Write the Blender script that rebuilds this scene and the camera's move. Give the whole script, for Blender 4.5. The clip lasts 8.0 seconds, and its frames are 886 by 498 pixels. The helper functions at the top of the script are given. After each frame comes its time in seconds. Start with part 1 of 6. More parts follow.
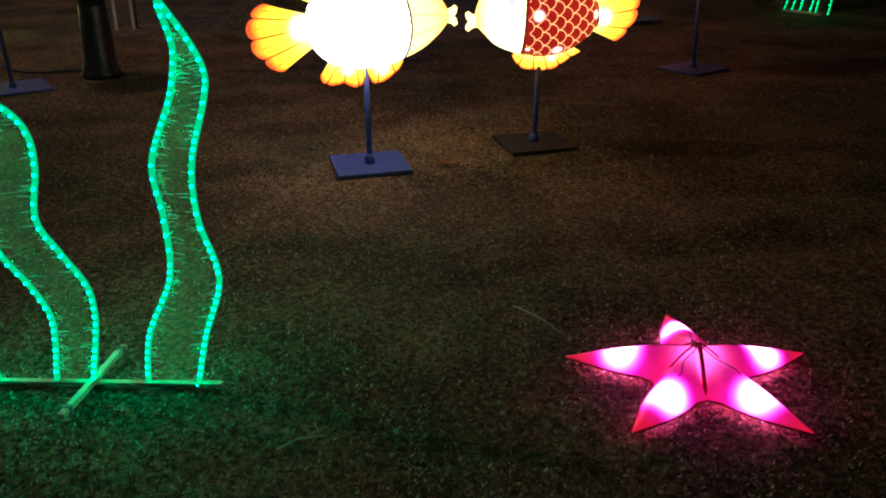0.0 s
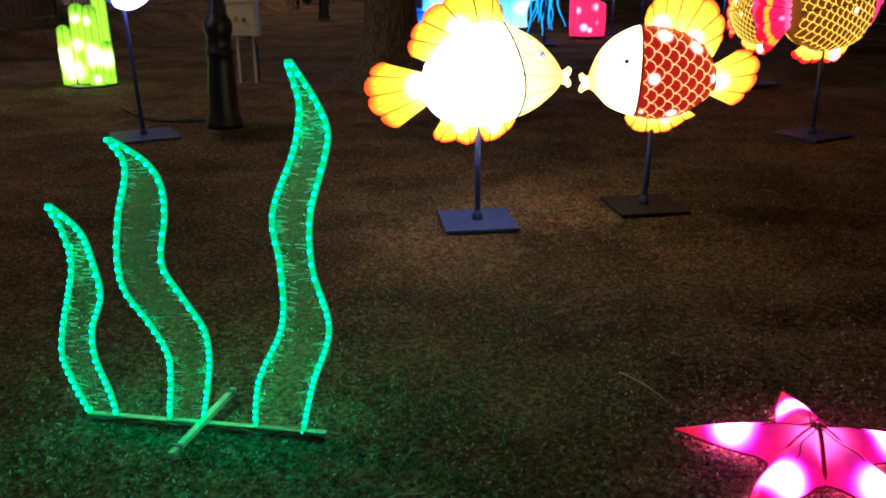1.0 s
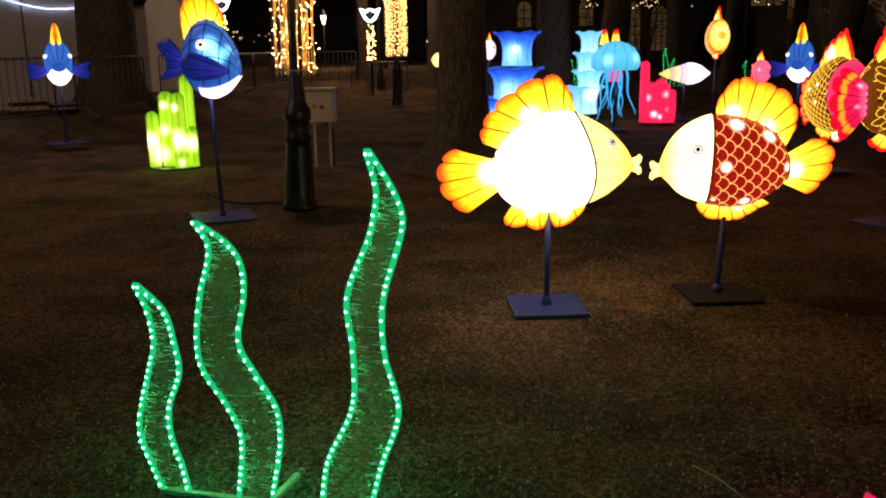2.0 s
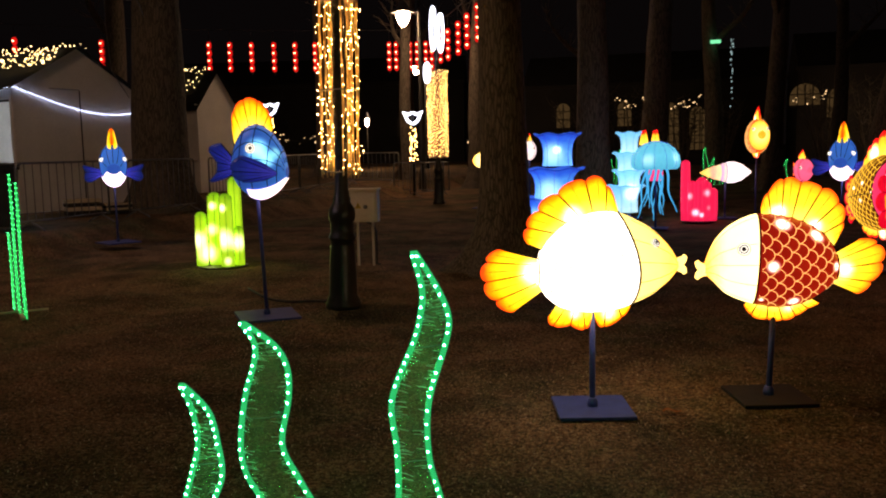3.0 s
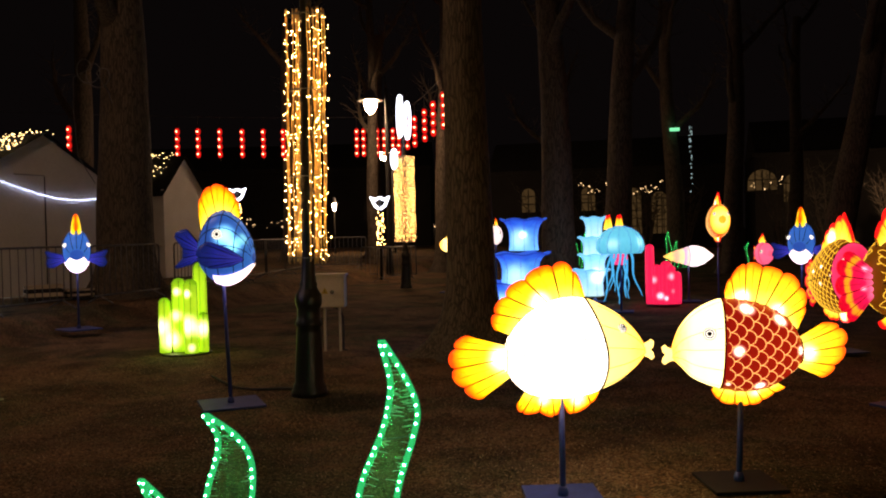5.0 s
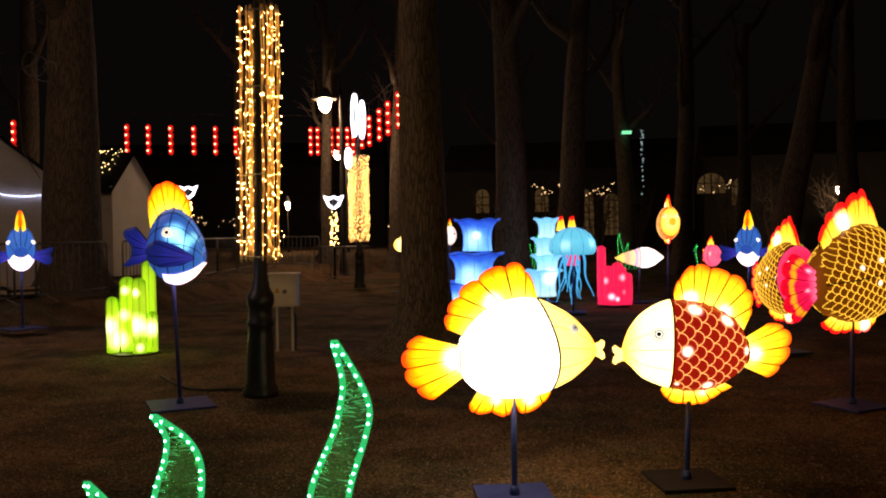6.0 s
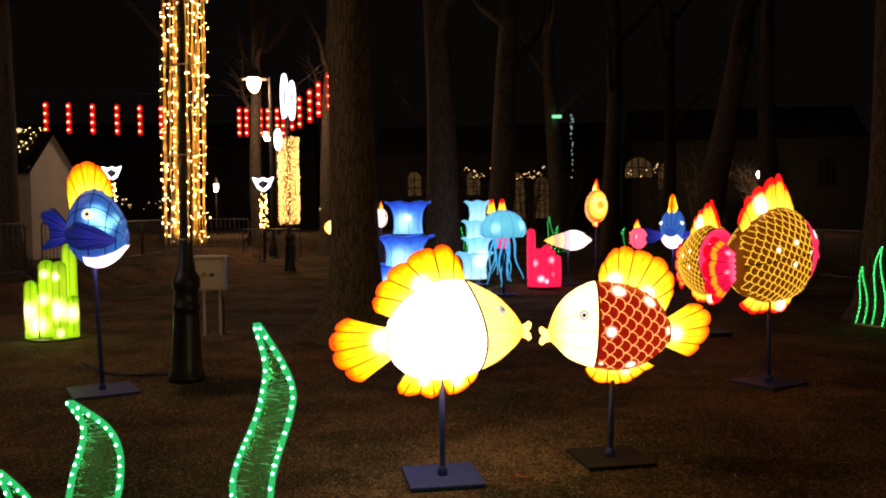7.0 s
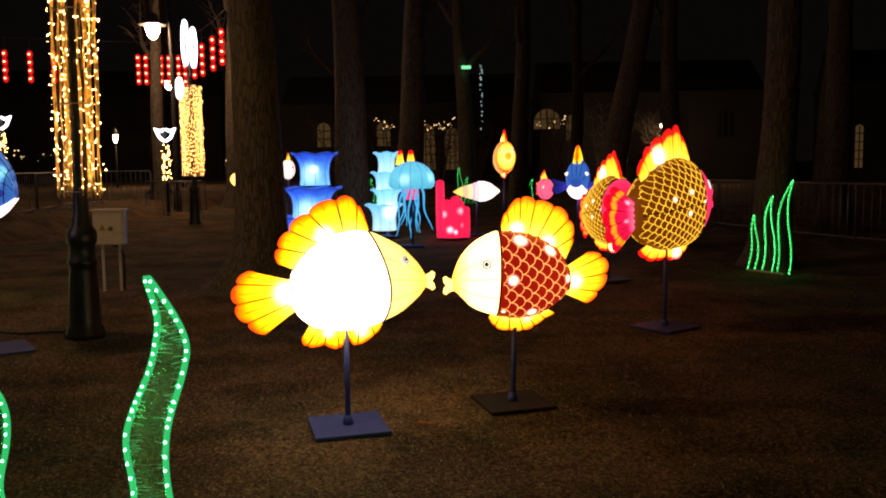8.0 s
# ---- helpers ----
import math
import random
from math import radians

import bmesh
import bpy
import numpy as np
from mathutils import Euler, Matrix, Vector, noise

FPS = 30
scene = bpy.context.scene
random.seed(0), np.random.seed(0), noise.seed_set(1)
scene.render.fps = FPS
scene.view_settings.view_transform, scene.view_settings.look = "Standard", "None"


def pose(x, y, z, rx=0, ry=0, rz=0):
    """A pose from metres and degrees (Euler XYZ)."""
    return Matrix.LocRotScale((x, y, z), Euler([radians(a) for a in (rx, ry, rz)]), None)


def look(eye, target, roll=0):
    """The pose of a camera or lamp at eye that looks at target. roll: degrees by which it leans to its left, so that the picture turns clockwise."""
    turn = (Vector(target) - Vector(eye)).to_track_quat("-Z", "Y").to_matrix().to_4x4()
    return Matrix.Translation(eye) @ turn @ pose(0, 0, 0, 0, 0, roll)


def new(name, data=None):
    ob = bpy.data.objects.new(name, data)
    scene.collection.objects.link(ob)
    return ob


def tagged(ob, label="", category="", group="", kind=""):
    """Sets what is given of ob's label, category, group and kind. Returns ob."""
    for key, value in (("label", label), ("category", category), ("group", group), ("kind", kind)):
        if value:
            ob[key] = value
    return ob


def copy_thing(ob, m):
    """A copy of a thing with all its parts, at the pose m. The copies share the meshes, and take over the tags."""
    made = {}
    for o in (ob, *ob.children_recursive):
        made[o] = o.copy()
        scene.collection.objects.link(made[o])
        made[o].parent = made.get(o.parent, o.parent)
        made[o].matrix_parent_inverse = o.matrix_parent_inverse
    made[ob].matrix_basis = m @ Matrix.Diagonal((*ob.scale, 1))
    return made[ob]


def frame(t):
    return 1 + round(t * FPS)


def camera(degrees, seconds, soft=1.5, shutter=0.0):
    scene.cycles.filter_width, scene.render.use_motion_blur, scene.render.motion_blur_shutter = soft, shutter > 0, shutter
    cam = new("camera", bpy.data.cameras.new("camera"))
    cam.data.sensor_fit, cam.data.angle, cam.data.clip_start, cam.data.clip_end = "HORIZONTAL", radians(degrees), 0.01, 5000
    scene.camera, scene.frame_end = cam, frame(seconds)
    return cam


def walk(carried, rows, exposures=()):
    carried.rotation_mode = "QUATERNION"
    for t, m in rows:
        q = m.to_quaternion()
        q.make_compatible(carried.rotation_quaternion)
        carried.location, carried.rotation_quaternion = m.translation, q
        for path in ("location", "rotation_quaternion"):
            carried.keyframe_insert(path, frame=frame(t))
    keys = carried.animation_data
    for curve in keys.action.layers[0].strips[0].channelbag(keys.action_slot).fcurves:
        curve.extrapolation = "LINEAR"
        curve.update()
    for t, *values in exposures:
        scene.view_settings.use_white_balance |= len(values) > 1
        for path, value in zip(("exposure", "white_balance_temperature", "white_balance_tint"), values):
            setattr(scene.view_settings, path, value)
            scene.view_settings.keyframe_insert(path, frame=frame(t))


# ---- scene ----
cam = camera(54.7, 8.0, soft=2.0)
PATH = [
    (0, (0.024, 0.202, 1.616), (-0.07, 2.047, 0.851), -0.8),
    (0.5, (0.008, 0.206, 1.619), (-0.207, 2.061, 0.902), -0.8),
    (1, (-0.011, 0.205, 1.63), (-0.338, 2.07, 0.987), -0.6),
    (1.2, (-0.014, 0.198, 1.63), (-0.385, 2.067, 1.02), -0.6),
    (2.3, (-0.021, 0.165, 1.657), (-0.543, 2.056, 1.268), -1.1),
    (2.5, (-0.033, 0.166, 1.655), (-0.577, 2.06, 1.315), -1.3),
    (3, (-0.036, 0.165, 1.666), (-0.622, 2.063, 1.434), -1.2),
    (3.5, (-0.044, 0.164, 1.673), (-0.674, 2.056, 1.519), -1.5),
    (4, (-0.058, 0.171, 1.676), (-0.72, 2.056, 1.575), -1.7),
    (4.5, (-0.057, 0.174, 1.679), (-0.686, 2.072, 1.625), -1.5),
    (5, (-0.039, 0.166, 1.682), (-0.551, 2.099, 1.643), -1.3),
    (5.2, (-0.038, 0.168, 1.681), (-0.501, 2.113, 1.641), -1.1),
    (6.5, (-0.033, 0.163, 1.683), (-0.405, 2.127, 1.639), -0.8),
    (7, (-0.012, 0.168, 1.679), (-0.264, 2.15, 1.596), -0.7),
    (7.5, (0.021, 0.164, 1.677), (-0.098, 2.155, 1.528), -0.8),
    (8, (0.042, 0.162, 1.672), (-0.006, 2.152, 1.474), -0.8),
]
walk(cam, [(t, look(eye, target, roll)) for t, eye, target, roll in PATH],
     exposures=[(0.0, 0.48, 5350, 13), (1.2, 0.66, 5550, 13), (2.3, 0.12, 7000, 16), (3.5, 0.18, 7250, 17), (8.0, 0.22, 7450, 18)])

# ---------------------------------------------------------------- night sky
world = bpy.data.worlds.new("night_sky")
scene.world = world
world.use_nodes = True
world.node_tree.nodes["Background"].inputs[0].default_value = (1.0, 0.76, 0.8, 1)
world.node_tree.nodes["Background"].inputs[1].default_value = 0.0021


# ---------------------------------------------------------------- materials
class Nodes:
    """A small wrapper that adds nodes to one material."""

    def __init__(self, name):
        self.mat = bpy.data.materials.new(name)
        self.mat.use_nodes = True
        self.tree = self.mat.node_tree
        self.tree.nodes.clear()
        self.out = self.tree.nodes.new("ShaderNodeOutputMaterial")

    def add(self, kind, operation="", feature="", interpolation_type="", blend_type=""):
        node = self.tree.nodes.new(kind)
        if operation:
            node.operation = operation
        if feature:
            node.feature = feature
        if interpolation_type:
            node.interpolation_type = interpolation_type
        if blend_type:
            node.data_type, node.blend_type = "RGBA", blend_type
        return node

    def link(self, a, b):
        self.tree.links.new(a, b)

    def math(self, op, a, b=0.5, clamp=False):
        n = self.add("ShaderNodeMath", operation=op)
        n.use_clamp = clamp
        for i, v in enumerate((a, b)):
            if isinstance(v, (int, float)):
                n.inputs[i].default_value = v
            else:
                self.link(v, n.inputs[i])
        return n.outputs[0]

    def coords(self, which="Object"):
        return self.add("ShaderNodeTexCoord").outputs[which]

    def noise(self, vec, scale, detail=4, rough=0.55):
        n = self.add("ShaderNodeTexNoise")
        n.inputs["Scale"].default_value, n.inputs["Detail"].default_value, n.inputs["Roughness"].default_value = scale, detail, rough
        self.link(vec, n.inputs["Vector"])
        return n.outputs["Fac"]

    def ramp(self, fac, stops):
        n = self.add("ShaderNodeValToRGB")
        el = n.color_ramp.elements
        while len(el) < len(stops):
            el.new(0.5)
        for e, (p, c) in zip(el, stops):
            e.position, e.color = p, (*c, 1)
        self.link(fac, n.inputs[0])
        return n.outputs[0]

    def mix(self, fac, a, b, mode="MIX"):
        n = self.add("ShaderNodeMix", blend_type=mode)
        for sock, v in ((n.inputs[0], fac), (n.inputs[6], a), (n.inputs[7], b)):
            if isinstance(v, (int, float)):
                sock.default_value = v
            elif isinstance(v, tuple):
                sock.default_value = (*v, 1)
            else:
                self.link(v, sock)
        return n.outputs[2]

    def finish(self, shader):
        self.link(shader, self.out.inputs[0])
        return self.mat


def surface(name, dark, light, scale=6.0, rough=0.6, metal=0.0, bump=0.2, fine=60.0, stretch=(1, 1, 1), spec=0.5):
    """A worn matte or glossy surface with variation at two scales."""
    k = Nodes(name)
    m = k.add("ShaderNodeMapping")
    m.inputs["Scale"].default_value = stretch
    k.link(k.coords(), m.inputs[0])
    big, small = k.noise(m.outputs[0], scale), k.noise(m.outputs[0], fine, 5)
    both = k.math("ADD", k.math("MULTIPLY", big, 0.6), k.math("MULTIPLY", small, 0.4))
    b = k.add("ShaderNodeBsdfPrincipled")
    k.link(k.ramp(both, [(0.3, dark), (0.7, light)]), b.inputs["Base Color"])
    b.inputs["Metallic"].default_value = metal
    b.inputs["Specular IOR Level"].default_value = spec
    k.link(k.math("ADD", k.math("MULTIPLY", small, 0.3), rough - 0.15, True), b.inputs["Roughness"])
    bp = k.add("ShaderNodeBump")
    bp.inputs["Strength"].default_value, bp.inputs["Distance"].default_value = bump, 0.01
    k.link(both, bp.inputs["Height"])
    k.link(bp.outputs[0], b.inputs["Normal"])
    return k.finish(b.outputs[0])


def glow(name, color, strength):
    """A bare lamp or light-emitting plastic."""
    k = Nodes(name)
    e = k.add("ShaderNodeEmission")
    e.inputs[0].default_value, e.inputs[1].default_value = (*color, 1), strength
    return k.finish(e.outputs[0])


def fabric(name, stops, strength, along="v", bulbs=(), hot=(1.0, 0.95, 0.8), weave=0.18, rough=0.45):
    """Dyed lantern silk, lit from within: its dye runs along the UV map, and the lamps behind it show through."""
    k = Nodes(name)
    sep = k.add("ShaderNodeSeparateXYZ")
    k.link(k.coords("UV"), sep.inputs[0])
    obj = k.coords()
    wob = k.math("MULTIPLY", k.math("SUBTRACT", k.noise(obj, 9, 3), 0.5), 0.25)
    dye = k.ramp(k.math("ADD", sep.outputs[0 if along == "u" else 1], wob, True), stops)
    power = k.math("MULTIPLY", k.math("ADD", k.math("MULTIPLY", k.noise(obj, 14, 4), weave * 2), 1 - weave), strength)
    for x, y, z, r, gain, *tint in bulbs:
        d = k.add("ShaderNodeVectorMath", operation="DISTANCE")
        d.inputs[1].default_value = (x, y, z)
        k.link(obj, d.inputs[0])
        mr = k.add("ShaderNodeMapRange", interpolation_type="SMOOTHERSTEP")
        mr.inputs["From Min"].default_value, mr.inputs["From Max"].default_value = 0, r
        mr.inputs["To Min"].default_value, mr.inputs["To Max"].default_value = 1, 0
        k.link(d.outputs["Value"], mr.inputs["Value"])
        f = mr.outputs[0]
        dye = k.mix(k.math("MULTIPLY", f, 0.9), dye, tint[0] if tint else hot)
        power = k.math("ADD", power, k.math("MULTIPLY", f, gain))
    b = k.add("ShaderNodeBsdfPrincipled")
    k.link(dye, b.inputs["Base Color"])
    k.link(dye, b.inputs["Emission Color"])
    k.link(power, b.inputs["Emission Strength"])
    b.inputs["Roughness"].default_value = rough
    b.inputs["Specular IOR Level"].default_value = 0.3
    return k.finish(b.outputs[0])


def ground_material():
    k = Nodes("bare_soil_and_thin_grass")
    o = k.coords()
    patch, mid, grain, fine = k.noise(o, 0.45, 4), k.noise(o, 3.2, 5, 0.6), k.noise(o, 38, 6, 0.7), k.noise(o, 150, 4, 0.7)
    soil = k.ramp(grain, [(0.36, (0.022, 0.013, 0.008)), (0.52, (0.26, 0.145, 0.077)), (0.66, (0.62, 0.39, 0.22))])
    turf = k.ramp(grain, [(0.36, (0.012, 0.013, 0.006)), (0.53, (0.125, 0.112, 0.05)), (0.68, (0.38, 0.32, 0.16))])
    grassy = k.ramp(k.math("ADD", k.math("MULTIPLY", patch, 0.65), k.math("MULTIPLY", mid, 0.35)), [(0.46, (0, 0, 0)), (0.58, (1, 1, 1))])
    col = k.mix(grassy, soil, turf)
    col = k.mix(k.math("MULTIPLY", fine, 0.55), col, k.mix(1.0, col, (0.55, 0.5, 0.45), "MULTIPLY"))
    # broad random dark patches: cast shade put into the soil colour
    shade_patch = k.ramp(k.noise(o, 1.1, 5, 0.6), [(0.36, (0.42, 0.4, 0.38)), (0.58, (1.1, 1.1, 1.1))])
    col = k.mix(1.0, col, shade_patch, "MULTIPLY")
    cells = k.add("ShaderNodeTexVoronoi", feature="F1")
    cells.inputs["Scale"].default_value = 70
    k.link(o, cells.inputs["Vector"])
    speck = k.math("GREATER_THAN", k.noise(cells.outputs["Color"], 3.0, 0), 0.66)
    col = k.mix(k.math("MULTIPLY", speck, 0.45), col, (0.3, 0.23, 0.15))
    b = k.add("ShaderNodeBsdfPrincipled")
    k.link(col, b.inputs["Base Color"])
    b.inputs["Roughness"].default_value, b.inputs["Specular IOR Level"].default_value = 0.92, 0.2
    bp = k.add("ShaderNodeBump")
    bp.inputs["Strength"].default_value, bp.inputs["Distance"].default_value = 1.0, 0.035
    h = k.math("ADD", k.math("MULTIPLY", grain, 1.0), k.math("MULTIPLY", fine, 0.5))
    k.link(k.math("ADD", h, k.math("MULTIPLY", mid, 2.2)), bp.inputs["Height"])
    k.link(bp.outputs[0], b.inputs["Normal"])
    return k.finish(b.outputs[0])


def bark_material(name, dark, light):
    k = Nodes(name)
    o = k.coords()
    m = k.add("ShaderNodeMapping")
    m.inputs["Scale"].default_value = (1, 1, 0.12)
    k.link(o, m.inputs[0])
    v = k.add("ShaderNodeTexVoronoi", feature="DISTANCE_TO_EDGE")
    v.inputs["Scale"].default_value = 24
    wav = k.add("ShaderNodeVectorMath", operation="ADD")
    nn = k.add("ShaderNodeTexNoise")
    nn.inputs["Scale"].default_value = 5
    k.link(o, nn.inputs["Vector"])
    sc = k.add("ShaderNodeVectorMath", operation="SCALE")
    sc.inputs["Scale"].default_value = 0.06
    k.link(nn.outputs["Color"], sc.inputs[0])
    k.link(m.outputs[0], wav.inputs[0])
    k.link(sc.outputs[0], wav.inputs[1])
    k.link(wav.outputs[0], v.inputs["Vector"])
    ridge = k.math("MULTIPLY", v.outputs["Distance"], 4.0, True)
    big = k.noise(o, 1.7, 4)
    col = k.ramp(k.math("ADD", k.math("MULTIPLY", ridge, 0.7), k.math("MULTIPLY", big, 0.4)), [(0.15, dark), (0.75, light)])
    b = k.add("ShaderNodeBsdfPrincipled")
    k.link(col, b.inputs["Base Color"])
    b.inputs["Roughness"].default_value = 0.9
    bp = k.add("ShaderNodeBump")
    bp.inputs["Strength"].default_value, bp.inputs["Distance"].default_value = 0.7, 0.015
    k.link(k.math("ADD", ridge, k.math("MULTIPLY", k.noise(o, 60, 4), 0.3)), bp.inputs["Height"])
    k.link(bp.outputs[0], b.inputs["Normal"])
    return k.finish(b.outputs[0])


def film_material():
    """Thin clear netting between the light ropes: mostly see-through, with fine crosswise scratches."""
    k = Nodes("clear_netting")
    m = k.add("ShaderNodeMapping")
    m.inputs["Scale"].default_value = (40, 1, 60)
    k.link(k.coords(), m.inputs[0])
    streak = k.ramp(k.noise(m.outputs[0], 1.0, 3), [(0.5, (0, 0, 0)), (0.78, (1, 1, 1))])
    t, d, tr = k.add("ShaderNodeBsdfTransparent"), k.add("ShaderNodeBsdfDiffuse"), k.add("ShaderNodeBsdfTranslucent")
    t.inputs[0].default_value = (0.9, 0.97, 0.88, 1)
    d.inputs[0].default_value = (0.36, 0.5, 0.28, 1)
    tr.inputs[0].default_value = (0.36, 0.5, 0.28, 1)
    two, mx = k.add("ShaderNodeMixShader"), k.add("ShaderNodeMixShader")
    k.link(d.outputs[0], two.inputs[1])
    k.link(tr.outputs[0], two.inputs[2])
    bp = k.add("ShaderNodeBump")
    bp.inputs["Strength"].default_value, bp.inputs["Distance"].default_value = 0.3, 0.004
    k.link(k.noise(k.coords(), 90, 2), bp.inputs["Height"])
    k.link(bp.outputs[0], d.inputs["Normal"])
    k.link(bp.outputs[0], tr.inputs["Normal"])
    two.inputs[0].default_value = 0.5
    k.link(k.math("ADD", k.math("MULTIPLY", streak, 0.06), 0.4), mx.inputs[0])
    k.link(t.outputs[0], mx.inputs[1])
    k.link(two.outputs[0], mx.inputs[2])
    return k.finish(mx.outputs[0])


GROUND = ground_material()
BARK = bark_material("grey_brown_bark", (0.03, 0.024, 0.018), (0.15, 0.118, 0.085))


def crumbs(name, stops, rough=0.85):
    """Loose pieces, each with a shade of its own."""
    k = Nodes(name)
    b = k.add("ShaderNodeBsdfPrincipled")
    k.link(k.ramp(k.add("ShaderNodeNewGeometry").outputs["Random Per Island"], stops), b.inputs["Base Color"])
    b.inputs["Roughness"].default_value = rough
    return k.finish(b.outputs[0])


CHIPS = crumbs("wood_chips_and_dead_leaves", [(0.0, (0.02, 0.013, 0.008)), (0.5, (0.18, 0.11, 0.06)), (0.85, (0.48, 0.33, 0.2)), (1.0, (0.66, 0.52, 0.36))])
BLADES = crumbs("short_dull_grass", [(0.0, (0.01, 0.013, 0.004)), (0.6, (0.09, 0.092, 0.034)), (1.0, (0.3, 0.27, 0.12))])
STEEL_BLUE = surface("blue_painted_steel", (0.025, 0.035, 0.15), (0.055, 0.075, 0.31), 9, 0.5, 0.1, 0.15, 80)
RUSTED = surface("dark_rusted_steel", (0.008, 0.007, 0.007), (0.025, 0.018, 0.015), 9, 0.7, 0.2, 0.3, 80)
CAST_IRON = surface("black_painted_cast_iron", (0.008, 0.008, 0.008), (0.03, 0.028, 0.026), 12, 0.38, 0.3, 0.35, 50)
GALVANISED = surface("galvanised_steel", (0.12, 0.12, 0.125), (0.3, 0.3, 0.31), 14, 0.5, 0.8, 0.1, 90)
BOX_PAINT = surface("cream_painted_cabinet", (0.58, 0.53, 0.43), (0.78, 0.73, 0.62), 4, 0.5, 0, 0.08, 40)
PLASTER = surface("white_canvas_boarding", (0.6, 0.58, 0.55), (0.8, 0.78, 0.75), 1.2, 0.75, 0, 0.15, 16)
ROOFING = surface("dark_roof_felt", (0.01, 0.01, 0.01), (0.035, 0.033, 0.03), 5, 0.9, 0, 0.4, 60)
WOOD = surface("pale_raw_batten", (0.42, 0.33, 0.22), (0.7, 0.6, 0.44), 5, 0.7, 0, 0.25, 40, (1, 1, 9))
DARK_WIRE = surface("dark_frame_wire", (0.006, 0.005, 0.005), (0.02, 0.015, 0.014), 10, 0.6, 0, 0.1)
# amber lines that stand in for the shading of folds in the silk
AMBER_FOLD = surface("amber_fold_shade", (0.35, 0.16, 0.02), (0.6, 0.3, 0.04), 20, 0.7)
BIN_PLASTIC = surface("dark_blue_bin_plastic", (0.012, 0.014, 0.02), (0.03, 0.034, 0.045), 6, 0.5, 0, 0.2)
CABLE = surface("black_rubber_cable", (0.006, 0.006, 0.006), (0.02, 0.02, 0.02), 10, 0.55, 0, 0.1)
# night dark put into the colour: far fronts stay black despite the lamps
DARK_WALL = surface("near_black_facade", (0.012, 0.011, 0.01), (0.035, 0.031, 0.027), 0.3, 0.9, 0, 0.2, 6)
FILM = film_material()
BRASS = surface("yellowed_sign_plastic", (0.45, 0.33, 0.04), (0.7, 0.52, 0.08), 20, 0.5)
BLACK = surface("black_paint", (0.004, 0.004, 0.004), (0.012, 0.012, 0.012), 20, 0.4)
EYE_WHITE = glow("eye_white", (1, 0.97, 0.85), 1.3)

ROPE_GREEN = glow("green_rope_light", (0.0, 0.62, 0.18), 0.75)
HAIR = surface("clear_plastic_fibre", (0.6, 0.7, 0.62), (0.8, 0.85, 0.8), 30, 0.85, spec=0.1)
LED_GREEN = glow("green_led", (0.004, 1.0, 0.32), 240.0)
LED_GREEN_DIM = glow("green_led_dim", (0.01, 1.0, 0.22), 16.0)
FAR_GREEN = glow("green_rope_light_dim", (0.0, 0.6, 0.12), 1.1)
WARM_LED = glow("warm_led", (1.0, 0.54, 0.15), 125.0)
WARM_LED_DIM = glow("warm_led_dim", (1.0, 0.56, 0.17), 18.0)
WARM_WIRE = surface("amber_clear_wire", (0.65, 0.42, 0.14), (0.9, 0.65, 0.3), 40, 0.35)
WHITE_LED = glow("cold_white_led", (0.72, 0.8, 1.0), 4.5)
LAMP_GLASS = glow("opal_street_lamp", (1.0, 0.63, 0.42), 235.0)
LAMP_SOFT = glow("opal_street_lamp_frosted", (1.0, 0.68, 0.42), 170.0)
RED_SILK = glow("red_lantern_silk", (1.0, 0.016, 0.012), 0.75)
RED_CORE = glow("lantern_lamp", (1.0, 0.36, 0.18), 9.0)
WINDOW_GLOW = glow("lit_window", (1.0, 0.6, 0.24), 0.045)
COUNTER_GLOW = glow("stall_tube_lamp", (0.75, 0.88, 1.0), 40.0)
BLUE_BEAD = glow("blue_white_garland_bead", (0.5, 0.62, 1.0), 16.0)


# ---------------------------------------------------------------- builders
def part(name, bm, material, parent, label="", smooth=True):
    me = bpy.data.meshes.new(name)
    bmesh.ops.recalc_face_normals(bm, faces=bm.faces)
    for f in bm.faces:
        f.smooth = smooth
    bm.to_mesh(me)
    bm.free()
    me.materials.append(material)
    ob = new(name, me)
    ob.parent = parent
    if label:
        ob["label"] = label
    return ob


def thing(name, m, label, category, group="", kind=""):
    ob = new(name)
    ob.empty_display_size = 0.2
    ob.matrix_basis = m
    return tagged(ob, label, category, group, kind)


def box(bm, lo, hi, bevel=0.0):
    c = [(a + b) / 2 for a, b in zip(lo, hi)]
    s = [b - a for a, b in zip(lo, hi)]
    made = bmesh.ops.create_cube(bm, size=1, matrix=Matrix.Translation(c) @ Matrix.Diagonal((*s, 1)))["verts"]
    if bevel:
        bmesh.ops.bevel(bm, geom=list({e for v in made for e in v.link_edges}), offset=bevel, segments=2, affect="EDGES", profile=0.6)
    return bm


def tube(bm, pts, radius, seg=8, cap=True):
    """A round bar along pts; radius is a number or one for each point."""
    pts = [Vector(p) for p in pts]
    rad = radius if isinstance(radius, (list, tuple)) else [radius] * len(pts)
    rings, side = [], None
    for i, p in enumerate(pts):
        way = (pts[min(i + 1, len(pts) - 1)] - pts[max(i - 1, 0)]).normalized()
        side = way.orthogonal() if side is None else side - way * side.dot(way)
        side.normalize()
        up = way.cross(side)
        rings.append([bm.verts.new(p + (side * math.cos(a) + up * math.sin(a)) * rad[i]) for a in [2 * math.pi * k / seg for k in range(seg)]])
    for a, b in zip(rings, rings[1:]):
        for k in range(seg):
            bm.faces.new((a[k], a[(k + 1) % seg], b[(k + 1) % seg], b[k]))
    if cap:
        bm.faces.new(rings[0][::-1])
        bm.faces.new(rings[-1])
    return bm


